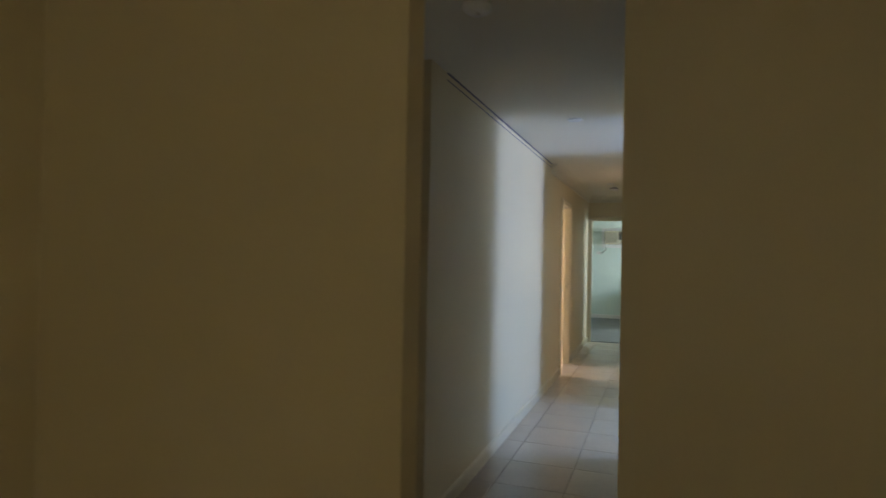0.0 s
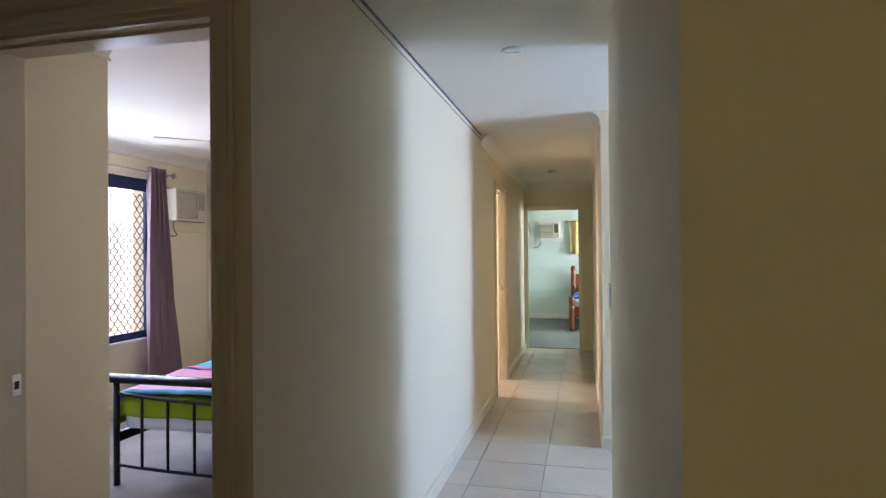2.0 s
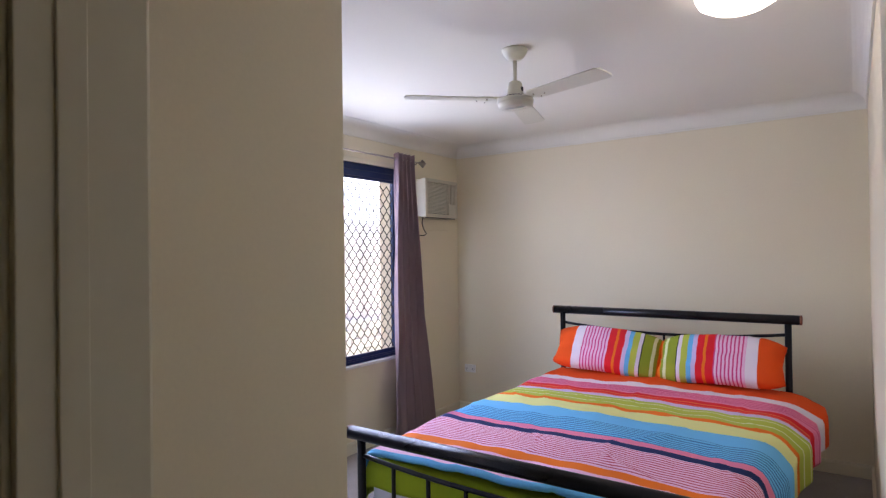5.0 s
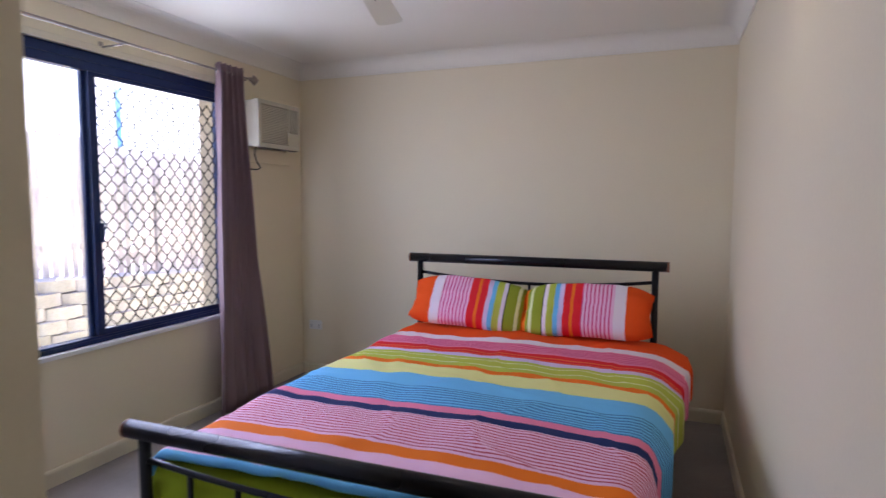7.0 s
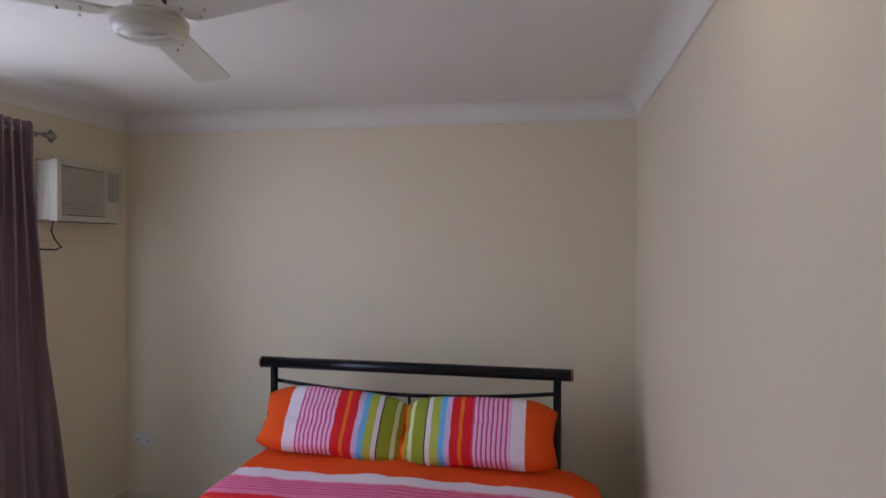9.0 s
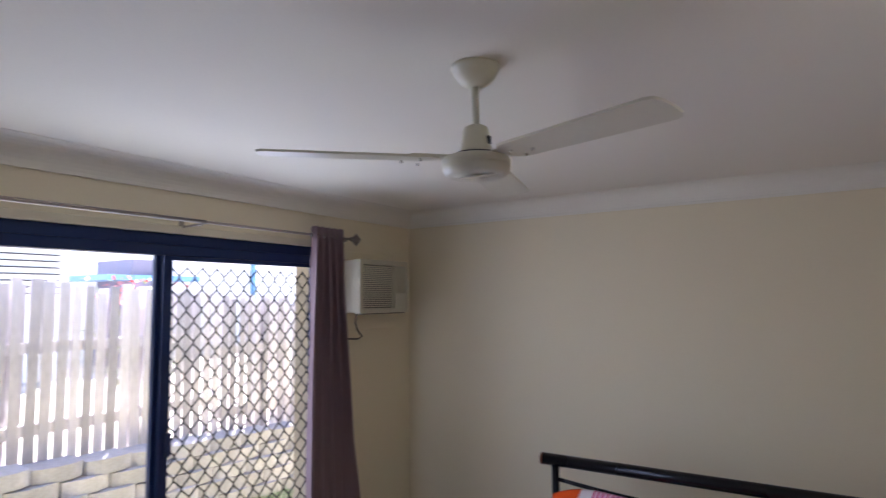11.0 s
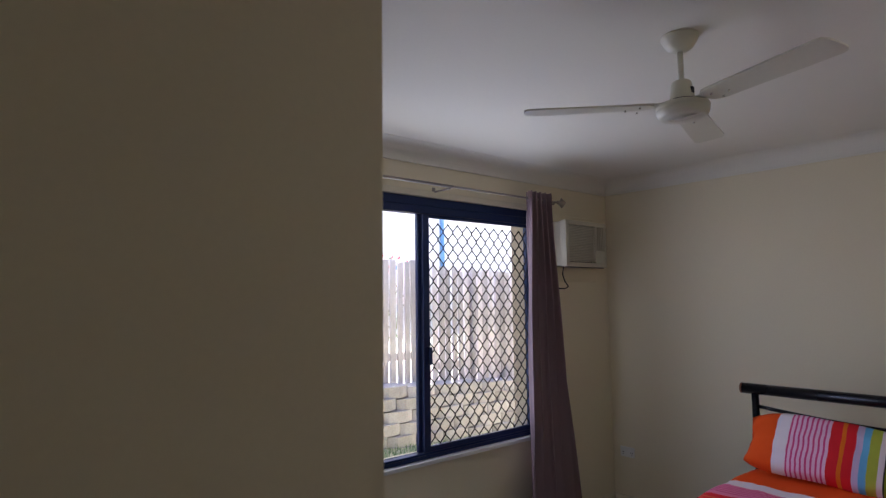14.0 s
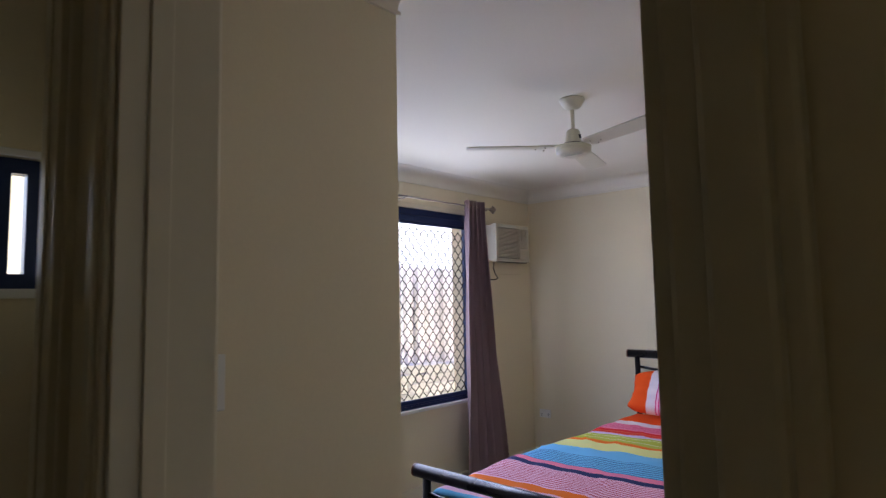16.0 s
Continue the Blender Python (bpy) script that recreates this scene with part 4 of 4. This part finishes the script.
pillow(M_PILLOW_B, pose(-1.40, 6.75, 0.762, 58, -2, -3), "striped cotton pillow overlapping its neighbour on the bed")

# ---- far bedroom ----
ac2 = thing("air_conditioner", "grey-white wall air conditioner in the far bedroom", "air conditioner")
part("casing", boxes((-0.60, -0.20, 14.05, 14.3, 1.70, 2.0), bevel=0.006), M_AC, ac2)
part("grille_back", boxes((-0.58, -0.32, 14.043, 14.052, 1.73, 1.975)), M_AC_DARK, ac2)
for k in range(10):
    part("slat", boxes((-0.58, -0.32, 14.034, 14.044, 1.738 + k * 0.025, 1.752 + k * 0.025)), M_AC, ac2)
part("vent", boxes((-0.295, -0.215, 14.04, 14.051, 1.80, 1.975)), M_AC_DARK, ac2)
part("wall_trim", boxes((-0.68, -0.12, 14.27, 14.299, 1.62, 1.70), (-0.20, -0.12, 14.27, 14.299, 1.70, 2.07), (-0.68, -0.60, 14.27, 14.299, 1.70, 2.07), (-0.60, -0.20, 14.27, 14.299, 2.0, 2.07)), M_WHITE, ac2)
part("power_cord", tube([(-0.60, 14.22, 1.70), (-0.58, 14.24, 1.58), (-0.66, 14.26, 1.50), (-0.72, 14.28, 1.50)], 0.007, 8), M_CORD, ac2)
wall_plate("power_outlet", "white power outlet below the far air conditioner", "power outlet", pose(-0.74, 14.3, 1.50), 0.10, 0.07, [(0.02, 0.02)], [(0, -0.008)])
rod2 = thing("curtain_rod", "dark curtain rod on the far bedroom wall", "curtain rod")
part("rod", tube([(-0.02, 14.20, 2.03), (1.6, 14.20, 2.03)], 0.010), M_METAL, rod2)
part("finial", turned([(0.005, -0.03), (0.03, 0), (0.005, 0.03)], 12, (-0.04, 14.20, 2.03)), M_METAL, rod2)
for x in (0.03, 1.5):
    part("bracket", tube([(x, 14.299, 2.02), (x, 14.20, 2.02)], 0.006), M_METAL, rod2)
cu = thing("curtain", "short beige curtain with its daylight glow coloured amber in the far bedroom", "curtain")
bm = bmesh.new()
g = [[bm.verts.new((0.02 + 1.4 * i / 80, 14.20 + 0.03 * math.sin(i * 0.7), 2.05 - 0.70 * j / 8)) for i in range(81)] for j in range(9)]
for a, b in zip(g, g[1:]):
    for i in range(80):
        bm.faces.new((a[i], a[i + 1], b[i + 1], b[i])).smooth = True
ob = part("cloth", bm, M_AMBER, cu)
ob.modifiers.new("thickness", "SOLIDIFY").thickness = 0.004
fb = thing("bed", "red-stained wooden bed with turned posts in the far bedroom", "bed")
for y, h in ((12.3, 0.62), (14.16, 1.12)):
    for x in (0.08, 1.52):
        part("post", turned([(0.045, 0), (0.05, 0.1), (0.04, 0.14), (0.05, 0.25), (0.05, h - 0.16), (0.035, h - 0.13), (0.055, h - 0.08), (0.045, h - 0.02), (0.01, h)], 16, (x, y, 0)), M_REDWOOD, fb)
    part("panel", boxes((0.08, 1.52, y - 0.018, y + 0.018, 0.25, h - 0.18), bevel=0.006), M_REDWOOD, fb)
for x in (0.08, 1.52):
    part("side_rail", boxes((x - 0.02, x + 0.02, 12.3, 14.16, 0.25, 0.40), bevel=0.004), M_REDWOOD, fb)
solid("mattress", boxes((0.11, 1.49, 12.34, 14.12, 0.30, 0.58), bevel=0.05), M_SHEET, "white mattress on the wooden bed", "mattress")
solid("blanket", boxes((0.095, 1.505, 12.36, 13.4, 0.40, 0.61), bevel=0.03), M_BLUECLOTH, "blue blanket over the wooden bed", "bedding")
p2 = solid("pillow", boxes((0.2, 0.77, 13.72, 14.06, 0.60, 0.74), bevel=0.06), M_SHEET, "white pillow on the wooden bed", "pillow")

# ---- lounge window niche ----
nw = tagged(new("window_2"), "window niche with a purple blind and white sill", "window", kind="structure")
part("blind", boxes((0.60, 1.35, 6.10, 6.115, 0.89, 2.06)), M_PURPLE, nw, "purple fabric blind")
part("window_sill", boxes((0.56, 1.40, 5.965, 6.10, 0.845, 0.872), bevel=0.004), M_WHITE, nw, "white sill")


def plain_window(name, axis, plane, a0, a1, z0, z1, label, mid=None):
    root = tagged(new(name), label, "window", kind="structure")

    def put(pname, u0, u1, z_0, z_1, mat, d0=-0.02, d1=0.02):
        rows = (plane + d0, plane + d1, u0, u1, z_0, z_1)
        return part(pname, boxes(rows), mat, root)
    mid = mid or (a0 + a1) / 2
    for u0, u1, p0, p1 in ((a0, a0 + 0.04, z0, z1), (a1 - 0.04, a1, z0, z1), (mid - 0.025, mid + 0.025, z0 + 0.04, z1 - 0.04), (a0 + 0.04, a1 - 0.04, z0, z0 + 0.04), (a0 + 0.04, a1 - 0.04, z1 - 0.04, z1)):
        put("window_frame", u0, u1, p0, p1, M_BLUE_ALU)
    for u0, u1 in ((a0 + 0.04, mid - 0.025), (mid + 0.025, a1 - 0.04)):
        put("pane", u0, u1, z0 + 0.04, z1 - 0.04, M_GLASS, -0.003, 0.003).visible_shadow = False
    return root


plain_window("window_3", "x", -2.455, 2.88, 3.175, 1.48, 1.83, "dark framed window of the side room", 3.075)
part("window_trim", boxes((-2.412, -2.40, 2.85, 3.19, 1.83, 1.85), (-2.412, -2.40, 2.85, 3.19, 1.455, 1.48), bevel=0.002), M_WHITE, bpy.data.objects["window_3"], "white painted trim")
plain_window("window_4", "x", 3.72, 5.02, 5.98, 0.7, 2.3, "dark framed lounge window")
# unseen windows added around the lamps of the far and second rooms
plain_window("window_5", "x", 3.25, 11.7, 13.5, 0.8, 2.2, "dark framed window assumed out of sight in the far bedroom")
plain_window("window_6", "x", -4.15, 7.8, 9.4, 0.8, 2.1, "dark framed window assumed out of sight in the second room")

# ---- outside ----
SLOPE = -0.055


def fall(y):
    return SLOPE * (min(max(y, 0), 12) - 5.4)


bm = bmesh.new()
xs = [-3.86, -4.2, -4.6, -5.0, -5.3, -5.5, -5.62]
zs = [-0.08, -0.02, 0.10, 0.22, 0.29, 0.31, 0.31]
gy = [-60, 0, 3, 5, 6, 7, 8, 9, 11, 60]
g = [[bm.verts.new((x, y, z + (fall(y) if x < -4.3 else 0) * min(1, 1 if -1 < y < 12 else 0))) for x, z in zip(xs, zs)] for y in gy]
for a, b in zip(g, g[1:]):
    for i in range(len(xs) - 1):
        bm.faces.new((a[i], a[i + 1], b[i + 1], b[i]))
bmesh.ops.recalc_face_normals(bm, faces=bm.faces)
structure("lawn", bm, M_GRASS, "sunlit lawn strip rising to the garden wall", "lawn")
structure("ground", boxes((-400, -5.9, -400, 400, 0.3, 0.55), (-400, 400, -400, 400, -0.5, -0.2)), M_PAVING, "raised ground behind the garden wall", "ground")
bm = bmesh.new()
rnd = random.Random(5)
for _ in range(5200):
    x, y = rnd.uniform(-5.32, -4.2), rnd.uniform(3.6, 10.5)
    if rnd.random() < 0.45:
        x = rnd.uniform(-5.34, -5.1)
    z = float(np.interp(-x, [-v for v in xs], zs)) + (fall(y) if x < -4.3 else 0) - 0.006
    h, a = rnd.uniform(0.03, 0.075), rnd.uniform(0, 6.3)
    dx, dy = 0.004 * math.cos(a), 0.004 * math.sin(a)
    lx, ly = rnd.uniform(-0.03, 0.03), rnd.uniform(-0.03, 0.03)
    bm.faces.new([bm.verts.new(c) for c in ((x - dx, y - dy, z), (x + dx, y + dy, z), (x + lx, y + ly, z + h))])
solid("grass", bm, M_BLADE, "short green lawn grass in front of the garden wall", "grass", kind="stuff")
structure("window_reveal", boxes((WX - 0.204, WX - 0.082, WY1 - 0.012, WY1 - 0.001, WZ0, WZ1)), M_BRICK, "buff brick reveal outside the bedroom window", "reveal")
# eave added out of view, deep enough to block sun at the window
structure("eave", boxes((-4.80, WX - 0.2, -2, 13, CEIL - 0.06, CEIL)), M_SOFFIT, "unseen white lined eave added to keep sun off the bedroom window", "eave")

house = thing("neighbour_house", "white rendered neighbouring house with louvres and blue roof", "house")
part("wall", boxes((-16.0, -12.0, 1, 8.95, 0.5, 4.6)), M_RENDER, house)
part("wall", boxes((-30.0, -26.1, 14.0, 44, 0.5, 3.0)), M_RENDER, house)
part("roof", boxes((-31, -25.8, 13.6, 45, 3.0, 3.2)), M_BLUEROOF, house)
for k in range(20):
    part("louvre", boxes((-11.98, -11.94, 6.0, 8.8, 1.95 + k * 0.105, 1.972 + k * 0.105)), M_LOUVRE, house)
part("wall", boxes((-15.6, -15.0, 8.95, 24, 0.5, 4.6)), M_RENDER, house)
part("downpipe", tube([(-14.93, 15.2, 0.5), (-14.93, 15.2, 4.5)], 0.07, 12), M_BLUEROOF, house, "blue painted downpipe")
part("awning", boxes((-15.0, -14.6, 10.6, 11.8, 3.73, 3.85), bevel=0.01), M_LOUVRE, house, "dark window awning")
part("shed_wall", boxes((-13.6, -12.3, 10.22, 10.85, 0.5, 2.62)), M_GREYBOX, house)
part("shed_roof", boxes((-13.8, -12.2, 9.7, 11.6, 2.22, 2.32)), M_BLUEROOF, house)

def flower(x, y, z, seed):
    rnd = random.Random(seed)
    root = thing("flowering_plant", "leggy plant with pink flowers by the fence", "plant")
    for s in range(3):
        a = rnd.uniform(0, 6.3)
        top = Vector((x + 0.10 * math.cos(a), y + 0.14 * math.sin(a), z + rnd.uniform(0.55, 0.78)))
        pts = [Vector((x, y, z)).lerp(top, t / 6) + Vector((0.012 * math.sin(t * 2 + s), 0.012 * math.cos(t * 1.7), 0)) for t in range(7)]
        part("stem", tube(pts, [0.007 - 0.0007 * t for t in range(7)], 6), M_STEM, root)
        bm = bmesh.new()
        for k in range(16):
            c = pts[rnd.randint(1, 6)]
            d = Vector((rnd.uniform(-1, 1), rnd.uniform(-1, 1), rnd.uniform(-0.2, 0.8))).normalized()
            w = d.cross(Vector((0, 0, 1))).normalized() * 0.012
            bm.faces.new([bm.verts.new(q) for q in (c, c + d * 0.035 + w, c + d * 0.075, c + d * 0.035 - w)])
        tagged(part("leaves", bm, M_LEAF, root), kind="stuff")
        bm = bmesh.new()
        for k in range(14):
            d = Vector((rnd.uniform(-1, 1), rnd.uniform(-1, 1), rnd.uniform(-0.6, 1))).normalized()
            w = d.cross(Vector((0.3, 0.2, 1))).normalized() * 0.018
            c = top + d * 0.006
            bm.faces.new([bm.verts.new(q) for q in (c, c + d * 0.022 + w, c + d * 0.04, c + d * 0.022 - w)])
        part("blossom", bm, M_PETAL, root)


vine = thing("flowering_shrub", "red flowering shrub rising behind the fence", "shrub")
rnd = random.Random(21)
for k in range(5):
    pts = [(-6.5 + 0.03 * rnd.uniform(-1, 1) * t, 7.05 + (k - 2) * 0.04 * t + 0.02 * rnd.uniform(-1, 1), 0.55 + 0.22 * t) for t in range(7)]
    part("stem", tube(pts, [0.012 - 0.0014 * t for t in range(7)], 6), M_STEM, vine)
for name, mat, count, low in (("leaves", M_LEAF, 260, 1.0), ("blossoms", M_RED_PETAL, 130, 1.75)):
    bm = bmesh.new()
    for k in range(count):
        c = Vector((-6.5 + rnd.gauss(0, 0.12), 7.05 + rnd.gauss(0, 0.22), rnd.uniform(low, 2.02)))
        d = Vector((rnd.uniform(-1, 1), rnd.uniform(-1, 1), rnd.uniform(-0.3, 0.9))).normalized()
        w = d.cross(Vector((0.2, 0.1, 1))).normalized() * 0.018
        bm.faces.new([bm.verts.new(q) for q in (c, c + d * 0.03 + w, c + d * 0.06, c + d * 0.03 - w)])
    tagged(part(name, bm, mat, vine), kind="stuff")
flower(-5.47, 5.44, 0.84, 2)
flower(-5.50, 5.34, 0.84, 9)

# timber paling fence: alternate palings on both sides of the rails
fence = thing("fence", "weathered grey timber paling fence above the garden wall", "fence")
rnd = random.Random(11)
for z in (0.98, 1.52):
    for k in range(5):
        a = 2.5 + k * 2.4
        part("rail", boxes((-5.80, -5.755, a, a + 2.395, z + fall(a + 1.2), z + 0.075 + fall(a + 1.2)), bevel=0.003), M_FENCE, fence)
for k in range(5):
    a = 3.0 + k * 2.4
    part("post", boxes((-5.90, -5.825, a, a + 0.09, 0.2, 1.9 + fall(a))), M_FENCE, fence)
pal = [mesh_of("paling", boxes((-0.008, 0.008, -w / 2, w / 2, 0, h), bevel=0.002), M_FENCE) for w, h in ((0.056, 1.24), (0.064, 1.26), (0.060, 1.21), (0.068, 1.25))]
for face, start in ((-5.744, 3.2), (-5.812, 3.228)):
    y = start
    while y < 13.5:
        ob = new("paling", pal[rnd.randrange(4)])
        ob.parent = fence
        ob.matrix_local = pose(face, y, 0.74 + fall(y) + rnd.uniform(-0.02, 0.02), rnd.uniform(-0.7, 0.7), rnd.uniform(-0.4, 0.4), rnd.uniform(-2, 2))
        y += rnd.uniform(0.084, 0.094)

# garden wall of curved-face concrete blocks
gw = thing("garden_wall", "buff concrete block retaining wall in stepped courses", "retaining wall")


def garden_block(w, d, h):
    bm = bmesh.new()
    n = 8
    lo, hi = [], []
    for k in range(n + 1):
        t = 2 * k / n - 1
        yy, xx = t * w / 2, d / 2 - 0.045 * abs(t) ** 3
        lo.append(bm.verts.new((xx + 0.004, yy, 0)))
        hi.append(bm.verts.new((xx, yy, h)))
    for z, row in ((0, lo), (h, hi)):
        row.extend([bm.verts.new((-d / 2, w / 2, z)), bm.verts.new((-d / 2, -w / 2, z))])
    m = len(lo)
    for k in range(m):
        bm.faces.new((lo[k], lo[(k + 1) % m], hi[(k + 1) % m], hi[k]))
    bm.faces.new(lo[::-1])
    bm.faces.new(hi)
    bmesh.ops.recalc_face_normals(bm, faces=bm.faces)
    return mesh_of("block", bm, M_BLOCK)


blk = [garden_block(0.315, 0.26, 0.101), garden_block(0.31, 0.26, 0.098)]
for c in range(6):
    for k in range(27):
        y = 2.6 + k * 0.32 + (0.16 if c % 2 else 0)
        ob = new("block", blk[rnd.randrange(2)])
        ob.parent = gw
        ob.matrix_local = pose(-5.45 - 0.032 * c + rnd.uniform(-0.008, 0.008), y, 0.19 + 0.103 * c + fall(y), 0, 0, rnd.uniform(-2, 2))
part("drain_pipe", tube([(-5.5, 5.86, 0.42), (-5.355, 5.86, 0.42)], 0.036, 20), M_DARK, gw, "dark drain pipe end")
part("backfill", boxes((-5.9, -5.62, 2.5, 11.5, 0.1, 0.50)), M_BLOCK, gw)

# ---- hall floor tiles ----
TS, GAP = 0.4340, 0.004
floor_h = bpy.data.objects["floor_hall"]
tiles = {}


def tile(x0, x1, y0, y1):
    x0, x1, y0, y1 = max(x0, -2.0), min(x1, 0.62), max(y0, -1.2), min(y1, 10.38)
    if x1 - x0 < 0.03 or y1 - y0 < 0.03 or (x1 < HL - 0.09 and y0 > DY1):
        return
    x0 = max(x0, HL - 0.09) if y0 > DY1 else x0
    key = (round(x1 - x0, 3), round(y1 - y0, 3))
    if key not in tiles:
        bm = bmesh.new()
        box(bm, -key[0] / 2 + GAP / 2, key[0] / 2 - GAP / 2, -key[1] / 2 + GAP / 2, key[1] / 2 - GAP / 2, -0.008, 0)
        tiles[key] = mesh_of("tile", bm, M_TILE)
    ob = new("tile", tiles[key])
    ob.parent = floor_h
    ob.location = ((x0 + x1) / 2, (y0 + y1) / 2, 0)


for i in range(-6, 3):
    for j in range(-16, 13):
        tile(0.045 + i * TS, 0.045 + (i + 1) * TS, 5.155 + j * TS, 5.155 + (j + 1) * TS)
